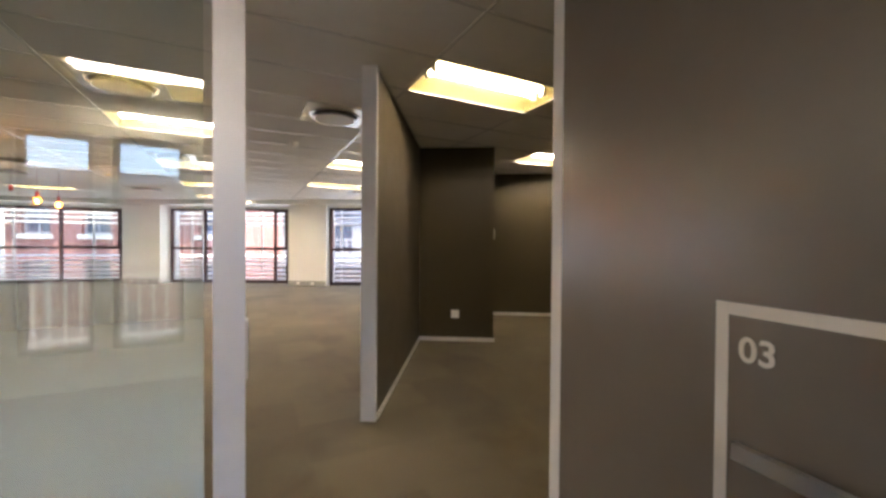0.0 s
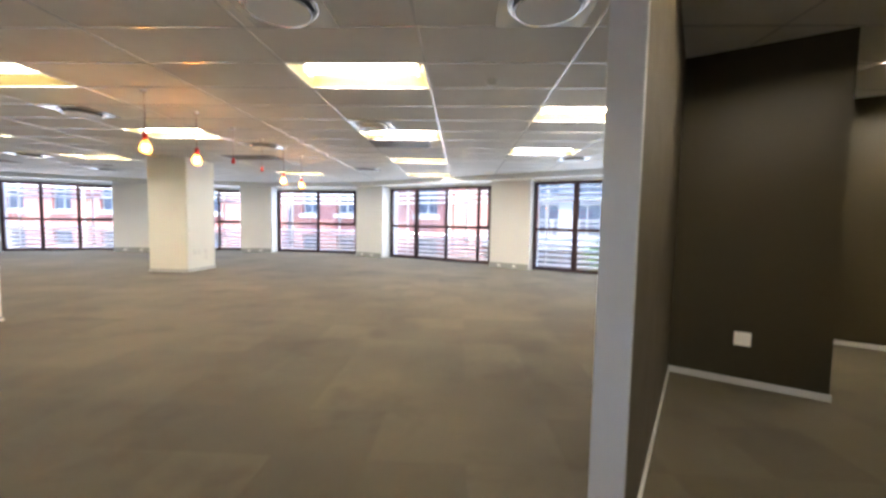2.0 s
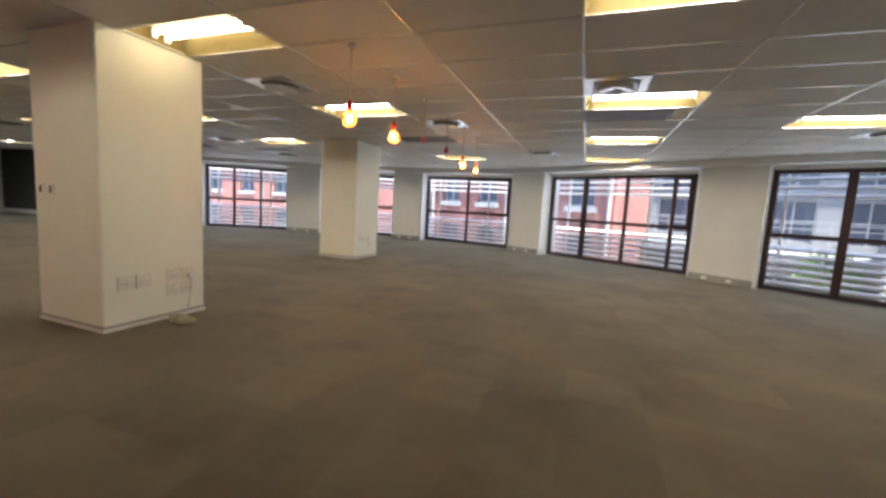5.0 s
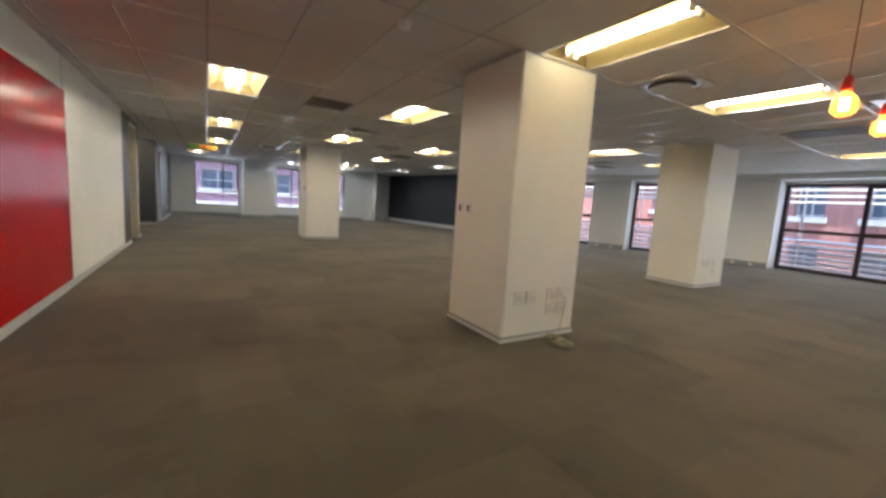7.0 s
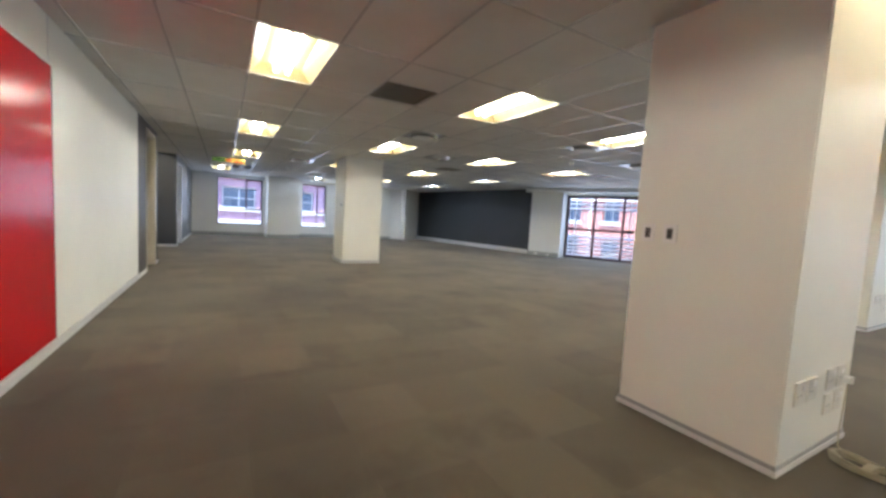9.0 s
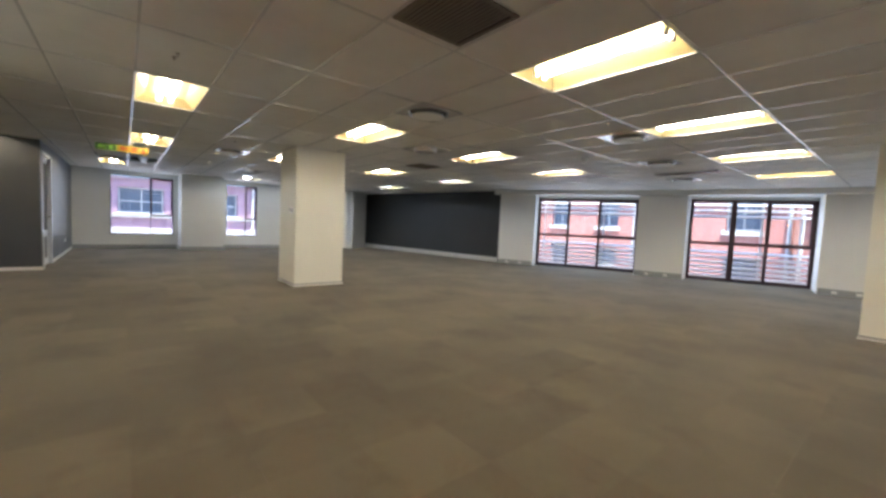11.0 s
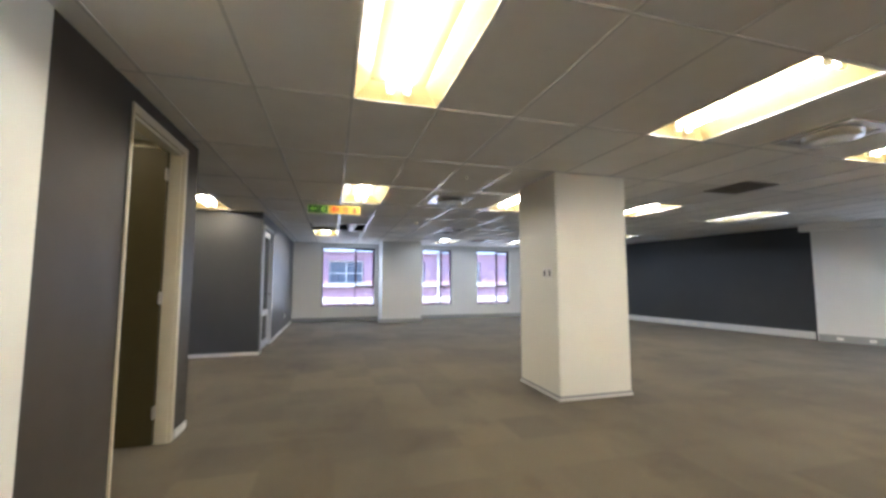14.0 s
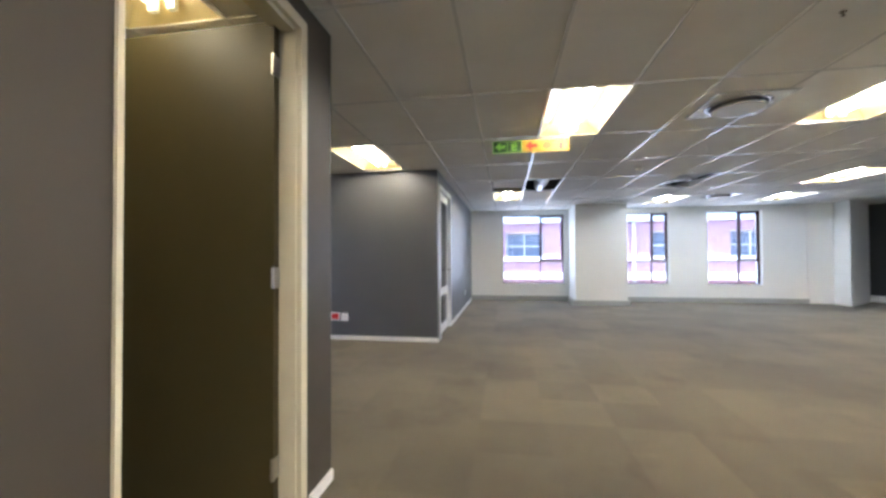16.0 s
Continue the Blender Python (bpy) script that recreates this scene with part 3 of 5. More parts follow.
for i, (a, b) in enumerate(PIERS):
    poly = [a, b]
    right = BAYS[i][0]
    nd = (vec2(b) - vec2(a)).normalized()
    nn = Vector((-nd.y, nd.x))
    if i == 0:
        left = tuple(vec2(a) + nn * 0.75)
    else:
        left = BAYS[i - 1][1]
    poly += [right, tuple(vec2(right) + nn * 0.35), tuple(vec2(left) + nn * 0.35), left]
    bm = bmesh.new()
    prism(bm, poly, 0, TOP)
    structure("pier_%d" % (i + 1), bm, M_COOL, "white painted pier between the windows of the bowed facade", "pier")
    # trunking along the pier's foot
    bm = bmesh.new()
    ln = (vec2(b) - vec2(a)).length
    prism(bm, along(a, b, 0.02, ln - 0.02, -0.055, 0.002), 0.0, 0.140)
    prism(bm, along(a, b, 0.02, ln - 0.02, -0.045, 0.002), 0.140, 0.150)
    structure("trunking_pier_%d" % (i + 1), bm, M_TRUNK, "grey plastic power trunking at the foot of the pier", "trunking")

for i, (a, b, mull, stout) in enumerate(BAYS):
    a2, b2 = vec2(a), vec2(b)
    ln = (b2 - a2).length
    ang = math.degrees(math.atan2(b2.y - a2.y, b2.x - a2.x))
    c = (a2 + b2) / 2
    n2 = Vector((-(b2 - a2).y, (b2 - a2).x)).normalized()
    simple_window("window_%d" % (i + 1), pose(c.x, c.y, 0.02, 0, 0, ang), ln - 0.02, HEAD - 0.02, mull, 1.07, 0.075, 0.09,
                  label="full-height dark aluminium window looking onto a red brick street", opening=(len(mull),), stout=stout)
    bm = bmesh.new()
    prism(bm, along(a, b, -0.05, ln + 0.05, -0.06, 0.25), HEAD, TOP)
    structure("lintel_%d" % (i + 1), bm, M_COOL, "white lintel over the window", "lintel")
    # fixed sun louvres outside
    lou = thing("sun_louvre", pose(c.x + n2.x * 0.75, c.y + n2.y * 0.75, 0, 0, 0, ang), "white horizontal metal sun louvres outside the window", "louvre", "sun louvres of the facade")
    slat = None
    for z in (0.08, 0.22, 0.36, 0.51, 0.66, 0.82, 1.90, 2.07, 2.24, 2.41):
        if slat is None:
            bm = bmesh.new()
            box(bm, -ln / 2 - 0.35, ln / 2 + 0.35, -0.07, 0.07, -0.018, 0.018)
            slat = part("slat", bm, M_LOUVRE, lou)
            slat.location.z = z
            slat.rotation_euler.x = radians(22)
        else:
            s2 = new("slat", slat.data)
            s2.parent = lou
            s2.location.z = z
            s2.rotation_euler.x = radians(22)
    for k in (-0.47, 0.16, 0.47):
        bm = bmesh.new()
        box(bm, ln * k - 0.025, ln * k + 0.025, 0.055, 0.10, -0.3, 2.7)
        part("bracket", bm, M_LOUVRE, lou)


def window_daylight(x, y, z, ang, w, h, watts):
    """Sky light entering through an opening; the lamp lies just inside the glass and faces -y of its frame."""
    d = bpy.data.lights.new("window_daylight", 'AREA')
    d.shape, d.size, d.size_y, d.energy, d.color = 'RECTANGLE', w, h, watts, (0.80, 0.90, 1.0)
    ob = new("window_daylight", d)
    ob.matrix_world = pose(x, y, z, 0, 0, ang) @ Matrix.Rotation(radians(-90), 4, 'X')
    return ob


for a, b, _, _ in BAYS:
    a2, b2 = vec2(a), vec2(b)
    n2 = Vector(((b2 - a2).y, -(b2 - a2).x)).normalized() * 0.08
    c = (a2 + b2) / 2 + n2
    window_daylight(c.x, c.y, 1.18, math.degrees(math.atan2(b2.y - a2.y, b2.x - a2.x)), (b2 - a2).length - 0.2, 2.1, DAYLIGHT * (b2 - a2).length)

mid2 = mid + Vector((-0.05, -0.09))
window_daylight(mid2.x, mid2.y, 1.18, math.degrees(math.atan2(-2.15, 3.9)), 2.4, 2.1, DAYLIGHT * 7.0)

# lowered bulkhead following the facade
INNER = [(-15.62, 12.62), (-14.30, 13.18), (-11.52, 14.50), (-10.30, 14.88), (-7.54, 15.45), (-6.50, 15.62), (-3.30, 15.20), (-2.26, 14.55), (1.23, 12.60), (2.24, 11.92), (5.60, 10.08)]
OUT2 = [(5.82, 10.48), (2.5, 12.32), (1.42, 13.33), (-1.9, 15.18), (-3.3, 16.0), (-6.5, 16.4), (-7.95, 16.55), (-10.4, 15.5), (-11.75, 15.25), (-14.6, 13.85), (-15.9, 13.55)]
bm = bmesh.new()
for i in range(len(INNER) - 1):
    prism(bm, [INNER[i], INNER[i + 1], OUT2[len(OUT2) - 2 - i], OUT2[len(OUT2) - 1 - i]], 2.415, H + 0.03)
structure("bulkhead_facade", bm, M_COOL, "white bulkhead under the ceiling along the windows", "bulkhead")

# ---------------------------------------------------------------- far charcoal wall and west end
FW0, FW1 = (-22.9, 11.75), (-15.55, 12.88)
fl = (vec2(FW1) - vec2(FW0)).length
bm = bmesh.new()
prism(bm, along(FW0, FW1, -0.75, fl, 0.0, 0.14), 0, TOP)
structure("wall_north_charcoal", bm, M_NIGHT, "broad charcoal painted feature wall", "wall")
bm = bmesh.new()
prism(bm, along(FW0, FW1, -0.35, fl - 0.03, -0.05, 0.001), 0.02, 0.165)
prism(bm, along(FW0, FW1, -0.35, fl - 0.03, -0.025, 0.001), 0.165, 0.18)
structure("trunking_charcoal_wall", bm, M_TRUNKW, "white power trunking along the foot of the charcoal wall", "trunking")
WX = -22.72
WW = [(2.20, 3.90), (5.55, 6.64), (7.58, 8.88)]
bm = bmesh.new()
for a, b in zip([S0 - 0.5] + [w[1] for w in WW], [w[0] for w in WW] + [10.0]):
    box(bm, WX - 0.28, WX, a, b, 0, TOP)
for a, b in WW:
    box(bm, WX - 0.28, WX, a, b, 0, 0.47)
    box(bm, WX - 0.28, WX, a, b, 2.41, TOP)
structure("wall_west", bm, M_COOL, "white end wall with three windows", "wall")
bm = bmesh.new()
box(bm, WX - 0.05, -21.72, 4.03, 5.28, 0, TOP)
structure("pier_west", bm, M_COOL, "white painted pier between the end windows", "pier")
bm = bmesh.new()
prism(bm, [(WX - 0.3, 9.9), (WX + 0.02, 9.9), (-22.62, 10.42), (-22.15, 10.44), (-23.25, 11.70), (-23.6, 11.70)], 0, TOP)
structure("pier_north_west", bm, M_COOL, "white stepped corner pier", "pier")
for i, (a, b) in enumerate(WW):
    simple_window("window_west_%d" % (i + 1), pose(WX - 0.14, (a + b) / 2, 0.47, 0, 0, 90), b - a, 1.94, (0.62,), 0.62, 0.026, 0.06,
                  label="white-walled end window with a dark aluminium frame and transom", opening=(1,))
    window_daylight(WX - 0.06, (a + b) / 2, 1.44, 90, b - a - 0.1, 1.8, DAYLIGHT * (b - a))
bm = bmesh.new()
for a, b in ((SOUTH, 4.03), (5.28, 9.9)):
    box(bm, WX - 0.001, WX + 0.06, a, b, 0.0, 0.12)
box(bm, -21.721, -21.66, 4.03, 5.28, 0.0, 0.12)
box(bm, WX, -21.68, 3.97, 4.03, 0.0, 0.12)
box(bm, WX, -21.68, 5.28, 5.34, 0.0, 0.12)
structure("trunking_west", bm, M_TRUNK, "grey power trunking round the end wall", "trunking")

# ---------------------------------------------------------------- columns
def column(name, x0, x1, y0, y1):
    bm = bmesh.new()
    box(bm, x0, x1, y0, y1, 0, TOP)
    es = [e for e in bm.edges if abs(e.verts[0].co.z - e.verts[1].co.z) > 1]
    bmesh.ops.bevel(bm, geom=es, offset=0.008, segments=2, affect='EDGES')
    col = structure(name, bm, M_WHITE, "square cream-white plastered column with a white skirting under a grey shadow strip", "column")
    bm = bmesh.new()
    e = 0.010
    for c in ((x0 - e, x1 + e, y0 - e, y0), (x0 - e, x1 + e, y1, y1 + e), (x0 - e, x0, y0, y1), (x1, x1 + e, y0, y1)):
        box(bm, c[0], c[1], c[2], c[3], 0.0, 0.030)
    part("skirting", bm, M_WHITE_FRAME, col, "white skirting strip")
    # Grey strip paints in the shadow gap between plaster and skirting.
    bm = bmesh.new()
    e = 0.004
    for c in ((x0 - e, x1 + e, y0 - e, y0), (x0 - e, x1 + e, y1, y1 + e), (x0 - e, x0, y0, y1), (x1, x1 + e, y0, y1)):
        box(bm, c[0], c[1], c[2], c[3], 0.030, 0.055)
    part("shadow_strip", bm, M_TRUNK, col, "grey strip painted for the shadow gap above the skirting")
    bm = bmesh.new()
    e = 0.022
    for c in ((x0 - e, x1 + e, y0 - e, y0), (x0 - e, x1 + e, y1, y1 + e), (x0 - e, x0, y0, y1), (x1, x1 + e, y0, y1)):
        box(bm, c[0], c[1], c[2], c[3], H - 0.010, H - 0.006)
    part("ceiling_angle", bm, M_TRUNKW, col, "thin angle strip where the column meets the ceiling")
    return col


column("column_1", -5.585, -4.685, 4.905, 5.835)
column("column_2", -6.49, -5.59, 10.12, 11.09)
column("column_3", -14.15, -13.24, 4.955, 5.89)

# skirtings
bm = bmesh.new()
box(bm, -11.5, -3.0, SOUTH, SOUTH + 0.014, 0, 0.075)
structure("baseboard_south", bm, M_SKIRT, "pale grey skirting along the white wall", "skirting")
bm = bmesh.new()
box(bm, DX1 + 0.06, -11.5, SOUTH, SOUTH + 0.014, 0, 0.06)
box(bm, -13.5, DX0 - 0.06, SOUTH, SOUTH + 0.014, 0, 0.06)
box(bm, -22.7, EX0 - 0.05, SOUTH, SOUTH + 0.014, 0, 0.06)
box(bm, -17.05, -17.036, -3.0, SOUTH + 0.014, 0, 0.06)
structure("baseboard_charcoal", bm, M_WHITE_FRAME, "white skirting at the foot of the charcoal walls", "skirting")
bm = bmesh.new()
prism(bm, [pv(0.045, 0.10), pv(2.40, 0.10), pv(2.40, 0.112), pv(0.045, 0.112)], 0, 0.035)
prism(bm, [pv(2.388, 0.10), pv(2.40, 0.10), pv(2.40, 1.095), pv(2.388, 1.095)], 0, 0.05)
prism(bm, [pv(0.045, -0.012), pv(3.38, -0.012), pv(3.38, 0.0), pv(0.045, 0.0)], 0, 0.035)
prism(bm, [bv(-1.0, -0.012), bv(2.64, -0.012), bv(2.64, 0), bv(-1.0, 0)], 0, 0.05)
structure("baseboard_partition", bm, M_SKIRT, "pale skirting along the dark partitions", "skirting")

# red panel
bm = bmesh.new()
red = thing("red_wall_panel", pose(0, SOUTH, 0), "large glossy red laminate panel on the white wall", "wall panel")
edges = [-8.01, -7.10, -5.88, -4.66]
for a, b in zip(edges, edges[1:]):
    bm = bmesh.new()
    box(bm, a + 0.001, b - 0.001, 0.001, 0.016, 0.095, 2.185)
    part("board", bm, M_RED, red)
bm = bmesh.new()
box(bm, -8.02, -8.01, 0.0, 0.019, 0.092, 2.188)
part("edge_strip", bm, M_SKIRT, red)

bm = bmesh.new()
box(bm, -8.016, -8.006, SOUTH - 0.002, SOUTH + 0.003, 2.19, H)
structure("trim_wall_joint", bm, M_SKIRT, "thin joint strip between the wall boards", "trim")

# ---------------------------------------------------------------- doors on the south side
dframe = thing("door_frame_cubicle", pose(0, 0, 0), "cream enamelled steel door frame in the charcoal wall", "door frame")
for x0, x1, s0, s1 in ((DX0 - 0.02, DX0 + 0.035, DX0 + 0.035, DX0 + 0.043), (DX1 - 0.008, DX1 + 0.010, DX1 - 0.016, DX1 - 0.008)):
    bm = bmesh.new()
    box(bm, x0, x1, S0 - 0.015, SOUTH + 0.012, 0, DZ + 0.02)
    box(bm, s0, s1, S0 + 0.045, SOUTH - 0.015, 0, DZ - 0.035)
    soften(bm, 0.003, 2)
    part("jamb", bm, M_CREAM, dframe)
bm = bmesh.new()
box(bm, DX0 + 0.035, DX1 - 0.012, S0 - 0.015, SOUTH + 0.012, DZ - 0.035, DZ + 0.02)
box(bm, DX0 + 0.055, DX1 - 0.030, S0 + 0.045, SOUTH - 0.015, DZ - 0.055, DZ - 0.035)
soften(bm, 0.003, 2)
part("head", bm, M_CREAM, dframe)
cdoor = thing("door_2", pose(DX0 + 0.04, S0 + 0.02, 0, 0, 0, -91), "dark olive-grey door standing open into the cubicle", "door")
bm = bmesh.new()
box(bm, 0.005, 0.90, 0.0, 0.042, 0.012, DZ - 0.01)
soften(bm, 0.003, 1)
part("leaf", bm, M_OLIVE, cdoor)
for z in (0.26, 1.17, 2.20):
    bm = bmesh.new()
    cyl(bm, (0.002, 0.052, z), 0.009, 0.10, 12)
    box(bm, 0.0, 0.004, 0.0, 0.045, z - 0.05, z + 0.05)
    part("hinge", bm, M_STEEL, cdoor, "steel butt hinge")
bm = bmesh.new()
cyl(bm, (0.872, 0.055, 1.08), 0.010, 0.03, 14, "y")
box(bm, 0.862, 0.897, 0.064, 0.078, 1.07, 1.092)
part("lever_handle", bm, M_STEEL, cdoor)
fdoor = thing("door_3", pose(0, 0, 0), "aluminium-framed door with dark glass panels", "door")
bm = bmesh.new()
for x0, x1 in ((EX0, EX0 + 0.06), (EX1 - 0.06, EX1)):
    box(bm, x0, x1, S0, SOUTH + 0.012, 0, EZ)
box(bm, EX0 + 0.06, EX1 - 0.06, S0, SOUTH + 0.012, EZ - 0.06, EZ)
part("frame", bm, M_ALU, fdoor)
bm = bmesh.new()
lx0, lx1 = EX0 + 0.065, EX1 - 0.065
for c in ((lx0, lx0 + 0.09, 0.01, EZ - 0.065), (lx1 - 0.09, lx1, 0.01, EZ - 0.065), (lx0 + 0.09, lx1 - 0.09, 0.01, 0.14), (lx0 + 0.09, lx1 - 0.09, 0.62, 0.74), (lx0 + 0.09, lx1 - 0.09, EZ - 0.18, EZ - 0.065)):
    box(bm, c[0], c[1], S0 + 0.03, S0 + 0.075, c[2], c[3])
part("leaf_frame", bm, M_ALU, fdoor)
for z0, z1 in ((0.14, 0.62), (0.74, EZ - 0.18)):
    bm = bmesh.new()
    box(bm, lx0 + 0.09, lx1 - 0.09, S0 + 0.05, S0 + 0.056, z0, z1)
    part("panel", bm, M_DARKGLASS, fdoor, "dark tinted glass")
bm = bmesh.new()
cyl(bm, (lx0 + 0.045, S0 + 0.095, 1.03), 0.011, 0.05, 14, "y")
box(bm, lx0 + 0.04, lx0 + 0.16, S0 + 0.112, S0 + 0.126, 1.02, 1.042)
part("lever_handle", bm, M_PLASTIC_DARK, fdoor)

# ---------------------------------------------------------------- ceiling
REGION_E = [(-15.08, -3.3), (9.9, -3.3), (9.9, 7.6), (5.5, 10.4), (-2.3, 15.0), (-6.5, 15.85), (-10.3, 15.1), (-15.08, 13.0)]
REGION_W = [(-23.7, -3.3), (-15.08, -3.3), (-15.08, 13.0), (-23.7, 12.1)]
# east edge and south edge of each recessed light
LIGHTS = [(-3.49, 2.64), (-7.15, 2.64), (-10.81, 2.64), (-14.47, 2.64), (2.61, 2.64),
          (0.17, 5.08), (-3.49, 5.08), (-7.15, 5.08), (-10.81, 5.08), (-14.47, 5.08),
          (0.17, 7.52), (-3.49, 7.52), (-7.15, 7.52), (-10.81, 7.52), (-14.47, 7.52), (-18.13, 7.52),
          (0.17, 9.96), (-7.15, 9.96), (-10.81, 9.96), (-14.47, 9.96), (-18.13, 9.96),
          (0.17, 12.40), (-3.49, 12.40), (-7.15, 12.40), (2.61, 6.30), (2.61, 8.74), (5.05, 4.47),
          # (8.71, 6.91) and (8.71, 2.64) are unseen, added to brighten the meeting room.
          (-15.69, 0.20), (-19.35, 2.03), (-20.57, 5.69), (-20.57, 8.13), (0.17, -2.24), (-12.03, 0.20), (8.71, 4.47), (8.71, 6.91), (8.71, 2.64)]
COOL = {(-14.47, 9.96), (-18.13, 9.96), (-20.57, 8.13), (-20.57, 5.69)}
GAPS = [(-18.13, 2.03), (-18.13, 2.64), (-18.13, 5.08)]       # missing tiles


def cell(x, y):
    return (round((x - GX) / TX), round((y - GY) / TY))


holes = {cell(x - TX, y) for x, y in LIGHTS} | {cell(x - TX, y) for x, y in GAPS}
bm = bmesh.new()
for i in range(-21, 9):
    for j in range(-11, 24):
        if (i, j) in holes:
            continue
        x, y = GX + i * TX, GY + j * TY
        rect = [(x + 0.006, y + 0.006), (x + TX - 0.006, y + 0.006), (x + TX - 0.006, y + TY - 0.006), (x + 0.006, y + TY - 0.006)]
        for region in (REGION_E, REGION_W):
            poly = clip(rect, region)
            if poly:
                dz = random.choice((0, 0, 0, 0.001, 0.002))
                prism(bm, poly, H + dz, H + 0.015 + dz)
for i in range(-20, 10):
    x = GX + i * TX
    for region in (REGION_E, REGION_W):
        poly = clip([(x - 0.009, -3.3), (x + 0.009, -3.3), (x + 0.009, 17), (x - 0.009, 17)], region)
        if poly:
            prism(bm, poly, H - 0.005, H + 0.022, 1)
for j in range(-11, 25):
    y = GY + j * TY
    for region in (REGION_E, REGION_W):
        poly = clip([(-24, y - 0.009), (10, y - 0.009), (10, y + 0.009), (-24, y + 0.009)], region)
        if poly:
            prism(bm, poly, H - 0.0045, H + 0.021, 1)
structure("ceiling", bm, [M_TILE, M_TBAR], "suspended mineral-fibre tile ceiling in white tee bars", "ceiling")


def recessed_light(tube_material):
    """Open recessed light, 1.22 by 0.61, hung below its north-west corner; origin at its middle in the ceiling plane."""
    root = thing("ceiling_light", pose(0, 0, 0), "recessed fluorescent light, switched on, its open reflector coloured yellow for the lamplight", "ceiling light", "recessed ceiling lights")
    a, b, d = TX / 2 - 0.014, TY / 2 - 0.014, 0.105
    bm = bmesh.new()
    ai, bi = a - 0.06, b - 0.10
    lo = [(-a, -b), (a, -b), (a, b), (-a, b)]
    hi = [(-ai, -bi), (ai, -bi), (ai, bi), (-ai, bi)]
    vl = [bm.verts.new((x, y, -0.002)) for x, y in lo]
    vh = [bm.verts.new((x, y, d)) for x, y in hi]
    for i in range(4):
        bm.faces.new((vl[i], vl[(i + 1) % 4], vh[(i + 1) % 4], vh[i]))
    bm.faces.new(vh[::-1])
    part("reflector", bm, M_REFLECTOR, root, "enamel reflector coloured yellow for the warm lamplight")
    bm = bmesh.new()
    for c in ((-a - 0.012, a + 0.012, -b - 0.012, -b), (-a - 0.012, a + 0.012, b, b + 0.012), (-a - 0.012, -a, -b, b), (a, a + 0.012, -b, b)):
        box(bm, c[0], c[1], c[2], c[3], -0.006, 0.012)
    part("trim", bm, M_TBAR, root)
    for y in (-0.058, 0.058):
        bm = bmesh.new()
        cyl(bm, (0, y, 0.070), 0.019, 2 * ai - 0.06, 12, "x")
        part("tube", bm, tube_material, root, "glowing fluorescent tube")
    for s in (-1, 1):
        for y in (-0.058, 0.058):
            bm = bmesh.new()
            box(bm, s * (ai - 0.015) - 0.014, s * (ai - 0.015) + 0.014, y - 0.022, y + 0.022, 0.02, 0.10)
            part("lampholder", bm, M_CAP, root)
    return root


warm_light = recessed_light(M_TUBE)
cool_light = recessed_light(M_TUBE_COOL)
dimmed_light = recessed_light(M_TUBE_DIMMED)
DIMMED = {(-12.03, 0.20), (-3.49, 5.08)}
SOFT = {(2.61, 2.64), (-3.49, 2.64), (-15.69, 0.20)}
soft_light = recessed_light(M_TUBE_SOFT)
used = set()
for x, y in LIGHTS:
    src = cool_light if (x, y) in COOL else dimmed_light if (x, y) in DIMMED else soft_light if (x, y) in SOFT else warm_light
    m = Matrix.Translation((x - TX / 2, y + TY / 2, H))
    if src.name not in used:
        src.matrix_basis = m
        used.add(src.name)
    else:
        copy_thing(src, m)


def diffuser(x, y, tag="round air diffuser in a square ceiling plate"):
    root = thing("air_diffuser", pose(x, y, H - 0.004), tag, "air vent", "round air diffusers")
    bm = bmesh.new()
    box(bm, -0.295, 0.295, -0.295, 0.295, -0.008, 0.0)
    part("plate", bm, M_PLATE, root)
    bm = bmesh.new()
    lathe(bm, [(0.240, -0.0085), (0.236, -0.016), (0.216, -0.017), (0.212, -0.0085)], 36)
    part("ring", bm, M_CHROME, root, "bright metal outer ring")
    # Black disc in place of the shaded opening behind the ring.
    bm = bmesh.new()
    lathe(bm, [(0.213, -0.0095), (0.0, -0.0095)], 36)
    part("throat", bm, M_VOID, root, "black disc painted for the shaded air gap")
    bm = bmesh.new()
    lathe(bm, [(0.0, -0.036), (0.192, -0.034), (0.198, -0.040)], 36)
    lathe(bm, [(0.191, -0.049), (0.0, -0.051)], 36)
    disc = part("disc", bm, M_COOL, root, "white centre disc")
    bm = bmesh.new()
    lathe(bm, [(0.199, -0.038), (0.203, -0.044), (0.198, -0.050), (0.190, -0.050)], 36)
    part("rim", bm, M_CHROME, disc, "bright metal rim")
    bm = bmesh.new()
    cyl(bm, (0, 0, -0.022), 0.012, 0.028, 10)
    part("stem", bm, M_VENT, root)
    return root


d0 = diffuser(-0.66, 4.17)
for x, y in ((1.00, 4.17), (-4.40, 6.60), (-9.80, 5.30), (-8.66, 7.82), (-3.10, 8.73), (-15.05, 4.25), (2.75, 9.75), (-1.9, 11.7), (-20.72, 6.9), (-9.59, 12.44), (-9.12, 10.03)):
    copy_thing(d0, pose(x, y, H - 0.004))


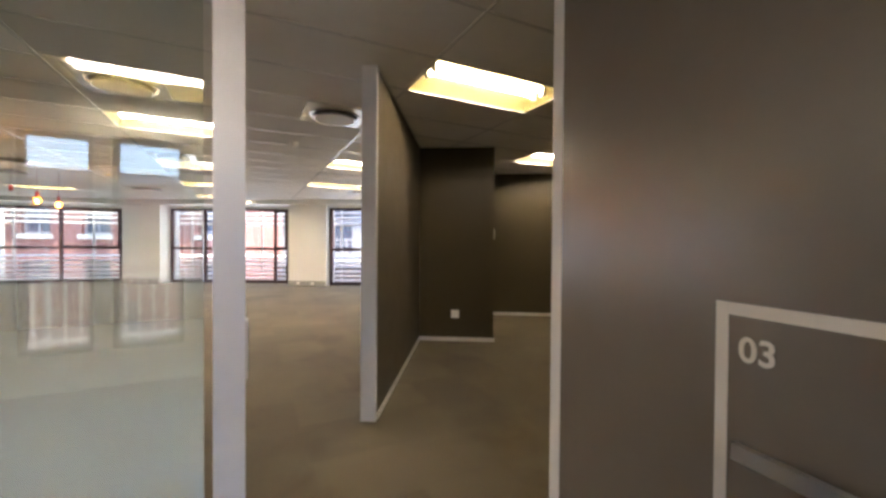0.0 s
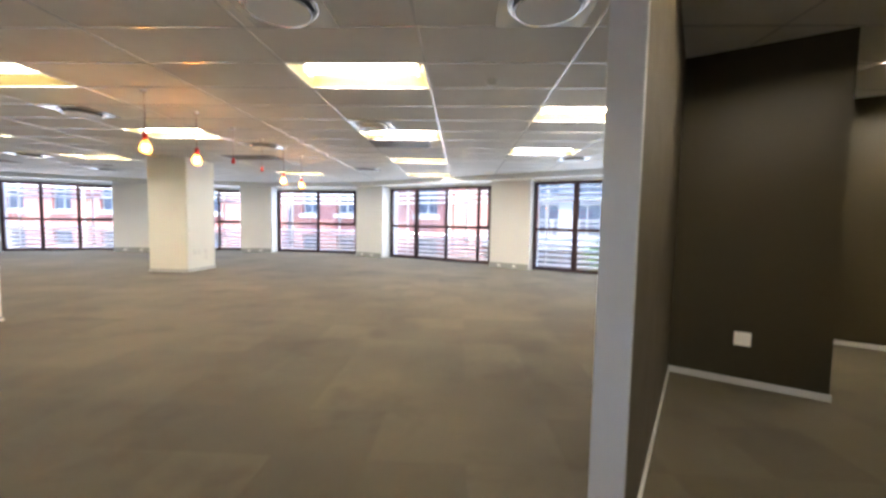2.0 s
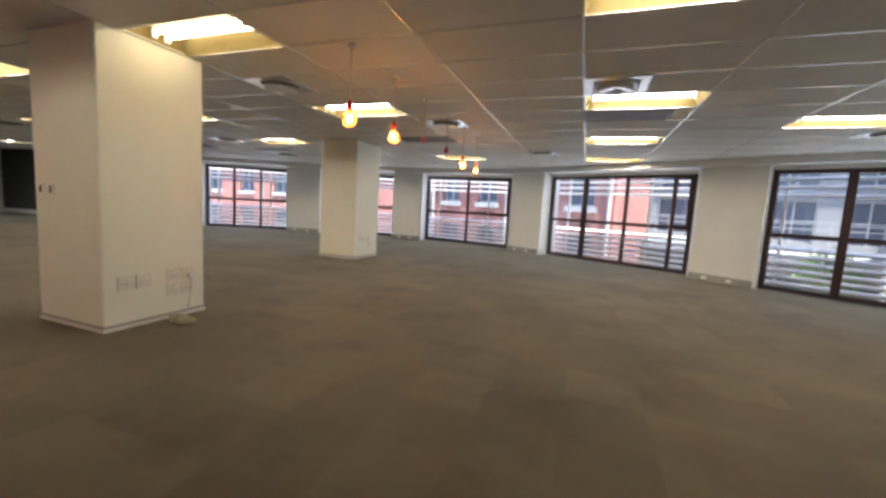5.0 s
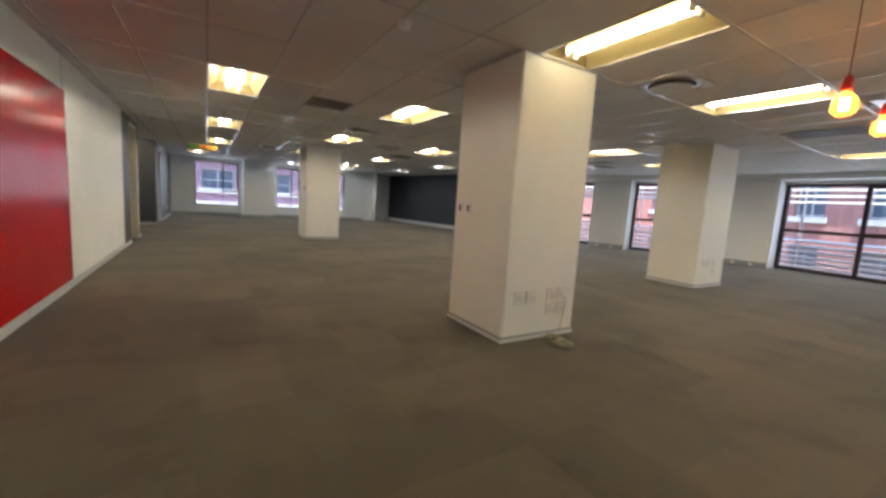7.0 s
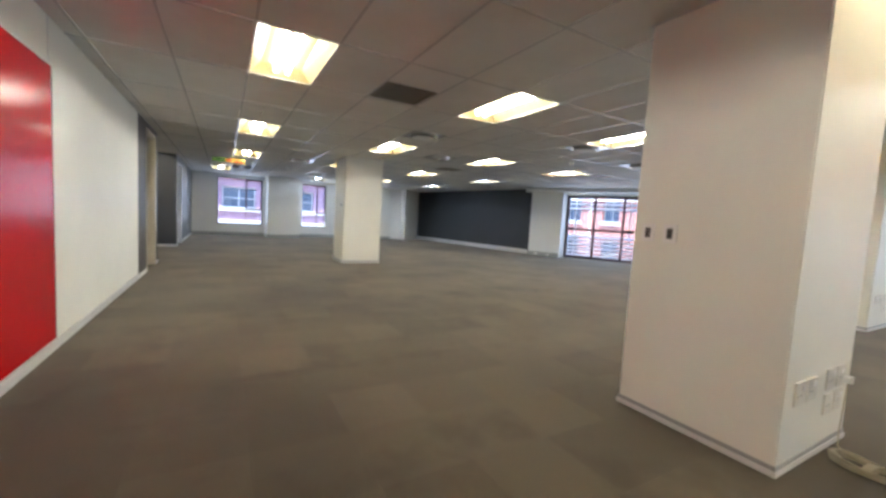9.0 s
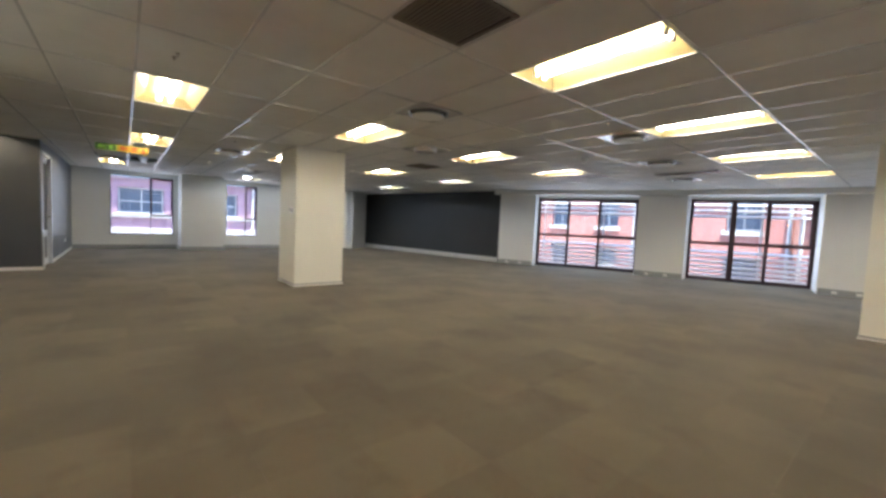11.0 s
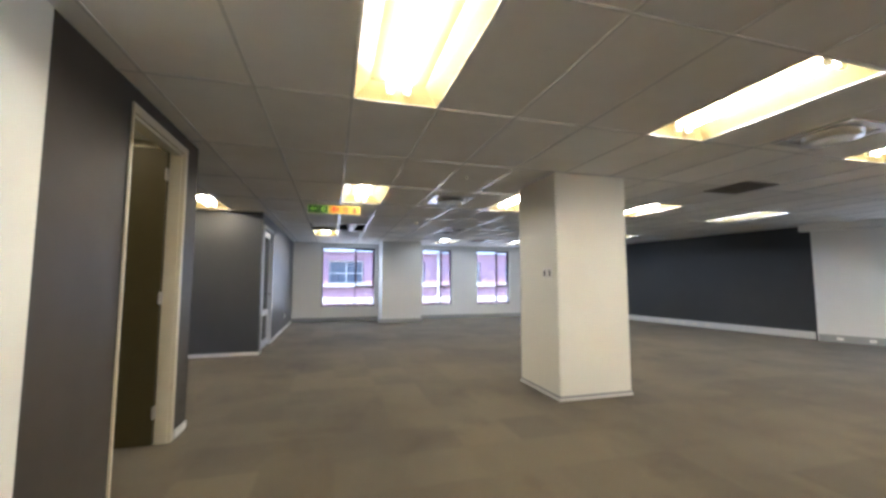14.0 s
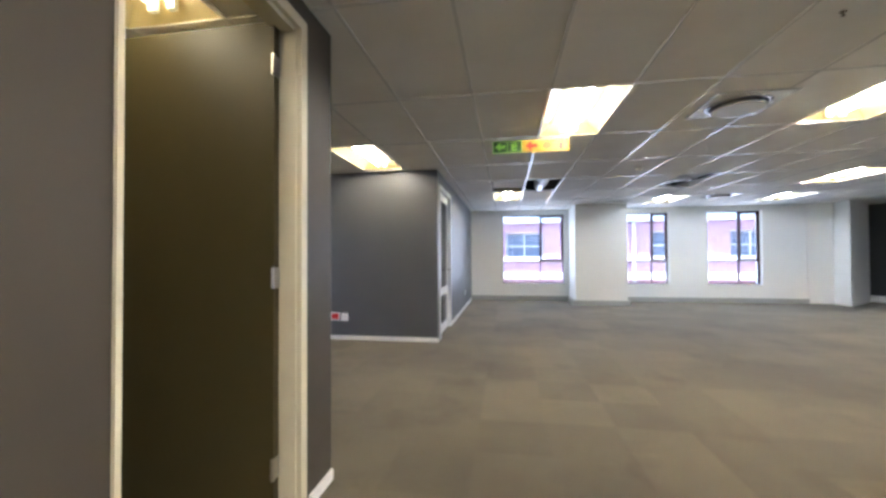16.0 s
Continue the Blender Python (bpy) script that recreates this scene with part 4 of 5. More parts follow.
def grille(x, y, w, d):
    root = thing("return_air_grille", pose(x, y, H - 0.004), "grey slatted return-air grille in the ceiling", "air vent", "return-air grilles")
    bm = bmesh.new()
    for c in ((-w / 2, w / 2, -d / 2, -d / 2 + 0.03), (-w / 2, w / 2, d / 2 - 0.03, d / 2), (-w / 2, -w / 2 + 0.03, -d / 2 + 0.03, d / 2 - 0.03), (w / 2 - 0.03, w / 2, -d / 2 + 0.03, d / 2 - 0.03)):
        box(bm, c[0], c[1], c[2], c[3], -0.010, 0.0)
    part("frame", bm, M_VENT, root)
    # Black sheet painted in as the shade behind the slats.
    bm = bmesh.new()
    box(bm, -w / 2 + 0.03, w / 2 - 0.03, -d / 2 + 0.03, d / 2 - 0.03, -0.003, 0.0)
    part("backing", bm, M_VOID, root)
    k = int((d - 0.06) / 0.03)
    me = None
    for i in range(k):
        yy = -d / 2 + 0.045 + i * 0.03
        if me is None:
            bm = bmesh.new()
            box(bm, -w / 2 + 0.03, w / 2 - 0.03, -0.009, 0.009, -0.0095, -0.004)
            s = part("slat", bm, M_VENT, root)
            me = s.data
        else:
            s = new("slat", me)
            s.parent = root
        s.location.y = yy
    return root


grille(-8.0, 4.15, 0.56, 0.56)
grille(-0.55, 8.435, 1.02, 0.56)
grille(-4.0, 10.05, 1.16, 0.56)
grille(-13.25, 7.75, 0.58, 0.56)
grille(-10.95, 10.95, 0.56, 0.56)
grille(-9.2, 11.5, 1.16, 0.3)


def detector(x, y):
    root = thing("smoke_detector", pose(x, y, H - 0.003), "small white smoke detector on the ceiling", "smoke detector", "smoke detectors")
    bm = bmesh.new()
    lathe(bm, [(0.055, 0.0), (0.055, -0.012), (0.050, -0.016)], 20)
    part("base", bm, M_PLASTIC, root)
    bm = bmesh.new()
    lathe(bm, [(0.046, -0.016), (0.044, -0.04), (0.028, -0.052), (0.0, -0.053)], 20)
    part("head", bm, M_PLASTIC, root)
    return root


s0 = detector(0.76, 5.47)
for x, y in ((-17.48, 4.22), (-9.95, 8.9), (-4.9, 3.9)):
    copy_thing(s0, pose(x, y, H - 0.003))


def sprinkler(x, y):
    root = thing("sprinkler_head", pose(x, y, H), "small dark metal sprinkler head in the ceiling", "sprinkler", "sprinkler heads")
    bm = bmesh.new()
    lathe(bm, [(0.018, 0.0), (0.018, -0.003), (0.007, -0.006)], 18)
    part("rosette", bm, M_VENT, root)
    bm = bmesh.new()
    cyl(bm, (0, 0, -0.014), 0.005, 0.018, 10)
    part("body", bm, M_VENT, root)
    bm = bmesh.new()
    lathe(bm, [(0.0, -0.022), (0.010, -0.022), (0.011, -0.024), (0.0, -0.025)], 16)
    part("deflector", bm, M_PLASTIC_DARK, root)
    return root


sprinkler(-13.74, 4.06)
sprinkler(-10.12, 2.885)
sprinkler(-10.02, 2.90)

# spotlight-type square vents with foil ducts showing in the gaps of the ceiling
duct = thing("foil_duct", pose(-18.75, 2.95, H + 0.10), "crumpled foil air duct in the open ceiling void", "duct")
bm = bmesh.new()
for k in range(9):
    cyl(bm, (-0.5 + k * 0.12, 0.0, 0.02 * math.sin(k)), 0.10 + 0.012 * (k % 2), 0.122, 18, "x")
part("sleeve", bm, M_FOIL, duct)
duct2 = copy_thing(duct, pose(-18.7, 5.38, H + 0.12, 0, 0, 20))
bm = bmesh.new()
box(bm, -0.59, 0.59, -0.285, 0.285, 0.0, 0.014)
loose = tagged(part("loose_ceiling_tile", bm, M_TILE), "ceiling tile lifted askew beside the open void", "ceiling tile")
loose.matrix_world = pose(-18.9, 5.85, H + 0.028, 3, 2, 6)
copy_thing(loose, pose(-18.52, 2.345, H + 0.030, 0, 1, 2))
# square chrome-rimmed cassette vents
def cassette(x, y):
    root = thing("ceiling_cassette", pose(x, y, H - 0.004), "bright metal square swirl vent in the ceiling", "air vent", "square swirl vents")
    bm = bmesh.new()
    for c in ((-0.29, 0.29, -0.29, -0.21), (-0.29, 0.29, 0.21, 0.29), (-0.29, -0.21, -0.21, 0.21), (0.21, 0.29, -0.21, 0.21)):
        box(bm, c[0], c[1], c[2], c[3], -0.014, 0)
    part("frame", bm, M_PLATE, root)
    bm = bmesh.new()
    lathe(bm, [(0.20, -0.004), (0.19, -0.05), (0.12, -0.055), (0.0, -0.03)], 28)
    part("cone", bm, M_PLATE, root)
    return root


c0 = cassette(-0.75, 7.2)
copy_thing(c0, pose(-11.6, 6.6, H - 0.004))

# ---------------------------------------------------------------- pendants
def pendant(lit):
    root = thing("pendant_lamp", pose(0, 0, 0), "red pendant lampholder with a glowing amber globe bulb" if lit else "red pendant lampholder without a bulb", "pendant lamp", "row of red pendant lamps")
    bm = bmesh.new()
    lathe(bm, [(0.0, 0.0), (0.035, 0.0), (0.033, -0.018), (0.006, -0.022)], 16, (0, 0, 0))
    part("ceiling_rose", bm, M_TBAR, root)
    bm = bmesh.new()
    cyl(bm, (0, 0, -0.24), 0.0035, 0.44, 8)
    part("cord", bm, M_CORD, root)
    bm = bmesh.new()
    lathe(bm, [(0.004, -0.44), (0.019, -0.452), (0.026, -0.48), (0.028, -0.522), (0.024, -0.531), (0.0, -0.531)], 18)
    part("lampholder", bm, M_REDPLASTIC, root, "red plastic lampholder")
    if lit:
        bm = bmesh.new()
        lathe(bm, [(0.020, -0.530), (0.026, -0.545), (0.054, -0.575), (0.064, -0.612), (0.055, -0.650), (0.030, -0.672), (0.0, -0.676)], 22)
        g = part("bulb", bm, M_BULB, root, "amber glass globe")
        g.visible_shadow = False
        bm = bmesh.new()
        for k in range(6):
            an = k * math.pi / 3
            cyl(bm, (0.017 * math.cos(an), 0.017 * math.sin(an), -0.605), 0.0055, 0.065, 6)
        part("filament", bm, M_FILAMENT, root, "glowing filament cage")
    return root


lit_p, dark_p = pendant(True), pendant(False)
lit_p.matrix_basis = pose(-2.89, 5.78, H)
dark_p.matrix_basis = pose(-2.89, 7.40, H)
for y in (6.60, 9.04, 9.87):
    copy_thing(lit_p, pose(-2.89, y, H))
copy_thing(dark_p, pose(-2.89, 8.24, H))

# ---------------------------------------------------------------- hanging sign
sign = thing("hanging_exit_sign", pose(-15.4, 2.16, 2.315), "green and yellow exit sign hung from the ceiling", "sign")
bm = bmesh.new()
box(bm, -0.006, 0.006, 0.0, 0.295, 0, 0.125)
part("green_panel", bm, M_SIGNGREEN, sign)
bm = bmesh.new()
box(bm, -0.0065, 0.0065, 0.297, 0.755, 0, 0.125)
part("yellow_panel", bm, M_SIGNYELLOW, sign)


def arrow(bm, y, z, s, dx):
    """Arrow pointing to smaller y, lying at dx in front of the sign."""
    v = [(-0.5, 0), (0.0, 0.5), (0.0, 0.16), (0.5, 0.16), (0.5, -0.16), (0.0, -0.16), (0.0, -0.5)]
    f = bm.faces.new([bm.verts.new((dx, y + a * s, z + b * s)) for a, b in v])
    r = bmesh.ops.extrude_face_region(bm, geom=[f])
    for g in r["geom"]:
        if isinstance(g, bmesh.types.BMVert):
            g.co.x -= 0.002


bm = bmesh.new()
box(bm, 0.006, 0.0072, 0.010, 0.144, 0.006, 0.119)
box(bm, 0.006, 0.0072, 0.151, 0.285, 0.006, 0.119)
part("pictogram_field", bm, M_SIGNDARK, sign)
bm = bmesh.new()
arrow(bm, 0.078, 0.063, 0.100, 0.010)
part("escape_arrow", bm, M_SIGNGREEN, sign)
bm = bmesh.new()
box(bm, 0.0072, 0.009, 0.19, 0.215, 0.03, 0.09)
box(bm, 0.0072, 0.009, 0.215, 0.25, 0.055, 0.075)
box(bm, 0.0072, 0.009, 0.205, 0.245, 0.022, 0.036)
cyl(bm, (0.008, 0.232, 0.097), 0.011, 0.002, 12, "x")
part("escape_pictogram", bm, M_SIGNGREEN, sign)
bm = bmesh.new()
arrow(bm, 0.39, 0.063, 0.115, 0.0095)
part("arrow_pictogram", bm, M_SIGNORANGE, sign)
bm = bmesh.new()
box(bm, 0.0065, 0.0085, 0.655, 0.70, 0.015, 0.085)
box(bm, 0.0065, 0.0085, 0.673, 0.687, 0.085, 0.105)
part("fire_pictogram", bm, M_SIGNORANGE, sign)
bm = bmesh.new()
cyl(bm, (0.0075, 0.545, 0.063), 0.046, 0.002, 20, "x")
part("round_pictogram", bm, M_SIGNAMBER, sign)
for y in (0.08, 0.67):
    bm = bmesh.new()
    cyl(bm, (0, y, 0.183), 0.002, 0.116, 6)
    part("hanging_wire", bm, M_STEEL, sign)

# ---------------------------------------------------------------- sockets and switches
def plate(name, m, w, h, label, category, kind="socket", group=""):
    """A wall plate: x across, z up, standing off in -y, its middle at the origin."""
    root = thing(name, m, label, category, group)
    bm = bmesh.new()
    box(bm, -w / 2, w / 2, -0.010, 0.0, -h / 2, h / 2)
    soften(bm, 0.004, 2)
    part("plate", bm, M_SOCKET if kind == "socket" else M_PLASTIC, root)
    if kind == "switch":
        bm = bmesh.new()
        box(bm, -w * 0.20, w * 0.20, -0.014, -0.010, -h * 0.28, h * 0.28)
        part("rocker", bm, M_PLASTIC_DARK, root, "dark rocker")
    elif kind == "socket":
        bm = bmesh.new()
        box(bm, w * 0.08, w * 0.34, -0.0150, -0.010, h * 0.12, h * 0.34)
        part("rocker", bm, M_PLASTIC, root, "white rocker switch")
        for s in (-1, 1):
            bm = bmesh.new()
            cyl(bm, (s * w * 0.13 - w * 0.1, -0.0102, -h * 0.08), 0.0045, 0.0012, 8, "y")
            part("pin_hole", bm, M_PLASTIC_DARK, root)
    return root


EASTF = 90          # faces +x
NORTHF = 180        # faces +y
for y in (5.03 + 0.055, 5.03 + 0.20):
    plate("power_socket", pose(-4.685, y, 0.412, 0, 0, EASTF), 0.125, 0.125, "white double power socket on the column", "socket", group="column sockets")
for y, z in ((5.50, 0.428), (5.645, 0.428), (5.50, 0.282), (5.645, 0.282)):
    plate("power_socket", pose(-4.685, y, z, 0, 0, EASTF), 0.12, 0.12, "white power socket on the column", "socket", group="column sockets")
for y, z in ((10.34, 0.44), (10.50, 0.44), (10.72, 0.44), (10.72, 0.30)):
    plate("power_socket", pose(-5.59, y, z, 0, 0, EASTF), 0.12, 0.12, "white power socket on the column by the windows", "socket", group="column sockets")
for x in (-5.48, -5.335):
    plate("light_switch", pose(x, 4.905, 1.20), 0.085, 0.115, "white light switch with a dark rocker on the column", "switch", "switch", "column switches")
for x in (-13.50, -13.39):
    plate("light_switch", pose(x, 4.955, 1.40), 0.085, 0.125, "white light switch with a dark rocker on the column", "switch", "switch", "column switches")
ap = math.degrees(math.atan2(PN.y, PN.x))
sv = Vector(pv(2.40, 0.58))
plate("wall_outlet", pose(sv.x, sv.y, 0.36, 0, 0, ap), 0.105, 0.105, "small blank white outlet plate on the dark wall", "socket", "blank")
sv = Vector(pv(2.50, 1.083))
plate("light_switch", pose(sv.x, sv.y, 1.42, 0, 0, ap + 90), 0.09, 0.13, "white light switch on the side of the column casing", "switch", "switch")
sv = Vector(pv(2.95, 0.0))
plate("power_socket", pose(sv.x, sv.y, 0.42, 0, 0, ap - 90), 0.12, 0.12, "white power socket on the partition", "socket")
sv = Vector(pv(3.2, 0.0))
plate("light_switch", pose(sv.x, sv.y, 1.40, 0, 0, ap - 90), 0.085, 0.12, "white light switch on the partition", "switch", "switch")
plate("wall_outlet", pose(-17.05, -0.16, 0.34, 0, 0, EASTF), 0.11, 0.12, "white outlet plate on the charcoal wall", "socket", "blank")
ob = plate("red_outlet", pose(-17.05, -0.32, 0.35, 0, 0, EASTF), 0.15, 0.12, "red and white power outlet on the charcoal wall", "socket", "blank")
bm = bmesh.new()
box(bm, -0.045, 0.065, -0.015, -0.010, -0.045, 0.045)
part("red_face", bm, M_REDPLASTIC, ob, "red socket face")
plate("power_socket", pose(-20.9, SOUTH, 0.36, 0, 0, NORTHF), 0.11, 0.11, "white power socket on the charcoal wall", "socket", "blank")
fdir = (vec2(FW1) - vec2(FW0)).normalized()
fa = math.degrees(math.atan2(fdir.y, fdir.x))
for k in (3.9, 4.15, 4.40, 4.75, 5.1):
    q = vec2(FW0) + fdir * k + Vector((fdir.y, -fdir.x)) * 0.05
    plate("trunking_socket", pose(q.x, q.y, 0.10, 0, 0, fa), 0.11, 0.075, "white socket set in the wall trunking", "socket", group="trunking sockets")
for i, (a, b) in enumerate(PIERS):
    d = (vec2(b) - vec2(a)).normalized()
    for k in (0.28, 0.66):
        q = vec2(a).lerp(vec2(b), k) + Vector((d.y, -d.x)) * 0.055
        plate("trunking_socket", pose(q.x, q.y, 0.075, 0, 0, math.degrees(math.atan2(d.y, d.x))), 0.10, 0.06, "small pale socket set in grey trunking", "socket", "blank", "trunking sockets")

# coiled cable by the first column
coil = thing("cable_coil", pose(-4.475, 5.44, 0.0, 0, 0, -8), "tied hank of cream network cable on the carpet by the column", "cable")
for strand in range(3):
    pts = []
    for k in range(120):
        a = k * 0.27 + strand
        r = 0.086 + 0.007 * math.sin(k * 0.37 + strand) + 0.005 * math.sin(k * 1.3)
        c, d = math.cos(a), math.sin(a)
        pts.append((1.72 * r * c, r * d * (0.74 + 0.24 * abs(c)), 0.009 + 0.011 * strand + 0.006 * math.sin(k * 0.45) + 0.012 * abs(c)))
    curve_part("strand", pts, 0.0034, M_CABLE, coil)
curve_part("tail", [(-0.117, 0.065, 0.03), (-0.176, 0.113, 0.03), (-0.200, 0.164, 0.09), (-0.205, 0.188, 0.20), (-0.203, 0.193, 0.33), (-0.200, 0.192, 0.40)], 0.0032, M_CABLE, coil, "cable end rising to the socket")
bm = bmesh.new()
cyl(bm, (0.01, 0, 0.028), 0.046, 0.036, 14, "x")
bmesh.ops.scale(bm, vec=(1, 1.3, 0.42), verts=bm.verts[:], space=Matrix.Translation((0, 0, -0.028)))
part("tie", bm, M_CABLE, coil, "cable wound round the waist of the hank")
bm = bmesh.new()
box(bm, -0.214, -0.182, 0.174, 0.208, 0.392, 0.430)
soften(bm, 0.006, 2)
part("plug", bm, M_PLASTIC, coil, "cream plug in the socket")
bm = bmesh.new()
lathe(bm, [(0.10, 0.0), (0.10, 0.008), (0.0, 0.012)], 18)
lid = tagged(part("cable_grommet", bm, M_PLASTIC_DARK), "small dark cable outlet cap on the carpet", "cable outlet")
lid.matrix_world = pose(-16.8, -0.45, 0.0)

# ---------------------------------------------------------------- outside
# Ground coloured pale as a reflector, bouncing sunlight up onto the office ceiling.
bm = bmesh.new()
prism(bm, [(-600, -600), (600, -600), (600, 600), (-600, 600)], -8.2, -8.0)
structure("ground", bm, M_BOUNCE_GROUND, "ground far below the office floor, made pale to bounce sunlight up", "ground")
bm = bmesh.new()
prism(bm, [tuple(p) for p in OUTLINE], -8.0, -0.36)
tagged(part("lower_storeys", bm, M_BRICK), "brick storeys below the office", "building", kind="structure")


def uv_box(ob):
    me = ob.data
    uv = me.uv_layers.new(name="UVMap")
    for poly in me.polygons:
        n = poly.normal
        for li in poly.loop_indices:
            c = me.vertices[me.loops[li].vertex_index].co
            uv.data[li].uv = (c.x, c.z) if abs(n.y) >= abs(n.x) and abs(n.z) < 0.7 else ((c.y, c.z) if abs(n.z) < 0.7 else (c.x, c.y))


def street_house(name, p, ang, width, z0, z1, wall_material, cols, rows, label, win=(1.35, 1.9), trim=True, depth=8.0):
    """A facade with openings, sills and panes; x along it, facing -y."""
    root = thing(name, pose(p[0], p[1], 0, 0, 0, ang), label, "building")
    xs = [width * (i + 0.5) / cols for i in range(cols)]
    cuts = [0.0]
    for x in xs:
        cuts += [x - win[0] / 2, x + win[0] / 2]
    cuts.append(width)
    bm = bmesh.new()
    for i in range(0, len(cuts), 2):
        box(bm, cuts[i], cuts[i + 1], 0, 0.35, z0, z1)
    for x in xs:
        zc = z0
        for r in rows:
            box(bm, x - win[0] / 2, x + win[0] / 2, 0, 0.35, zc, r)
            zc = r + win[1]
        box(bm, x - win[0] / 2, x + win[0] / 2, 0, 0.35, zc, z1)
    box(bm, 0, width, 0.6, depth, z0, z1)
    wall = part("wall", bm, wall_material, root)
    uv_box(wall)
    for x in xs:
        for r in rows:
            bm = bmesh.new()
            box(bm, x - win[0] / 2, x + win[0] / 2, 0.22, 0.24, r, r + win[1])
            w = part("window", bm, M_FARGLASS, root)
            bm = bmesh.new()
            for k in (-0.5, 0.0, 0.5):
                box(bm, x + win[0] * k * 0.94 - 0.035, x + win[0] * k * 0.94 + 0.035, 0.17, 0.22, r, r + win[1])
            for k in (0.03, 0.45, 0.97):
                box(bm, x - win[0] / 2, x + win[0] / 2, 0.165, 0.215, r + win[1] * k - 0.035, r + win[1] * k + 0.035)
            part("frame", bm, M_FARTRIM, w)
            if trim:
                bm = bmesh.new()
                box(bm, x - win[0] / 2 - 0.12, x + win[0] / 2 + 0.12, -0.09, 0.10, r - 0.22, r)
                part("sill", bm, M_FARTRIM, w)
    bm = bmesh.new()
    box(bm, -0.2, width + 0.2, -0.3, depth, z1, z1 + 0.35)
    part("roof", bm, M_ROOF, root)
    if trim:
        for x in [width * k / cols for k in range(0, cols + 1, 2)]:
            bm = bmesh.new()
            cyl(bm, (x, -0.10, (z0 + z1) / 2), 0.07, z1 - z0, 10)
            part("downpipe", bm, M_FARTRIM, root, "white downpipe")
    return root


street_house("brick_house", (-9.0, 23.45), -21.2, 9.6, -8.0, 3.75, M_BRICK, 4, (-5.0, -1.5, 1.6), "red brick street house with white sills and downpipes", (1.15, 1.9), True, 6.0)
street_house("long_brick_house", (-36.0, 25.6), -3, 26.5, -8.0, 3.75, M_BRICK, 8, (-5.0, -1.5, 1.6), "long red brick street house with white sills and downpipes")
street_house("grey_house", (-2.0, 29.0), -24, 19.0, -8.0, 4.9, M_CONCRETE, 8, (-6.2, -2.7, 0.6, 2.9), "pale grey office house with bluish windows", (1.6, 1.9), False)
street_house("red_corner_house", (7.5, 17.9), -42, 12.0, -8.0, 6.0, M_BRICK, 2, (-6.2, -2.6, 4.0), "red brick house at the street corner", (1.2, 1.7))
street_house("maroon_house", (-33.0, -6.0), 90, 26.0, -8.0, 3.0, M_MAROON, 7, (-6.0, -2.4, 1.15), "maroon rendered house with white window bands", (2.0, 1.35), True, 6.0)
street_house("south_brick_house", (9.0, -16.0), 180, 26.0, -8.0, 3.4, M_BRICK, 7, (-6.2, -2.6, 0.7), "red brick house across the yard behind the entrance", (1.3, 1.7))
bm = bmesh.new()
box(bm, -33.0, -32.75, -6, 20, 0.0, 0.32)
box(bm, -32.99, -32.86, -6, 20, 0.90, 1.06)
tagged(part("white_ledge", bm, M_FARTRIM), "white ledge along the maroon house", "ledge")
bm = bmesh.new()
box(bm, -33.0, -32.7, -6, 20, 3.36, 4.9)
tagged(part("white_parapet", bm, M_FARTRIM), "pale rendered parapet above the maroon house", "parapet", kind="structure")
bal = thing("balustrade", pose(0.3, 25.5, 0, 0, 0, -24), "white steel balustrade in front of the grey house", "railing")
for k in range(9):
    bm = bmesh.new()
    box(bm, k * 1.4, k * 1.4 + 0.06, 0, 0.06, 0.15, 1.55)
    part("post", bm, M_FARTRIM, bal)
for z in (0.85, 1.2, 1.5):
    bm = bmesh.new()
    box(bm, 0, 11.3, 0.06, 0.10, z, z + 0.05)
    part("rail", bm, M_FARTRIM, bal)
bm = bmesh.new()
box(bm, -0.5, 12.0, -0.1, 3.0, -0.1, 0.15)
part("deck", bm, M_CONCRETE, bal)
# balcony outside the entrance room
bm = bmesh.new()
box(bm, -4.5, 3.0, -4.3, -2.64, -0.18, -0.02)
structure("balcony_slab", bm, M_CONCRETE, "pale concrete balcony outside the entrance windows", "balcony")
rail = thing("balcony_railing", pose(-4.4, -4.2, -0.02), "white steel balcony railing with slim uprights", "railing")
me = None
for k in range(52):
    if me is None:
        bm = bmesh.new()
        box(bm, -0.012, 0.012, -0.012, 0.012, 0, 0.86)
        ob = part("upright", bm, M_WHITE_FRAME, rail)
        me = ob.data
    else:
        ob = new("upright", me)
        ob.parent = rail
    ob.location.x = 0.142 * k
for z in (0.10, 0.86):
    bm = bmesh.new()
    box(bm, -0.03, 7.3, -0.025, 0.025, z, z + 0.05)
    part("rail", bm, M_WHITE_FRAME, rail)
random.seed(5)
shrub = thing("shrub", pose(6.95, 19.5, -0.35), "bright green leafy shrub beside the grey house", "shrub")
bm = bmesh.new()
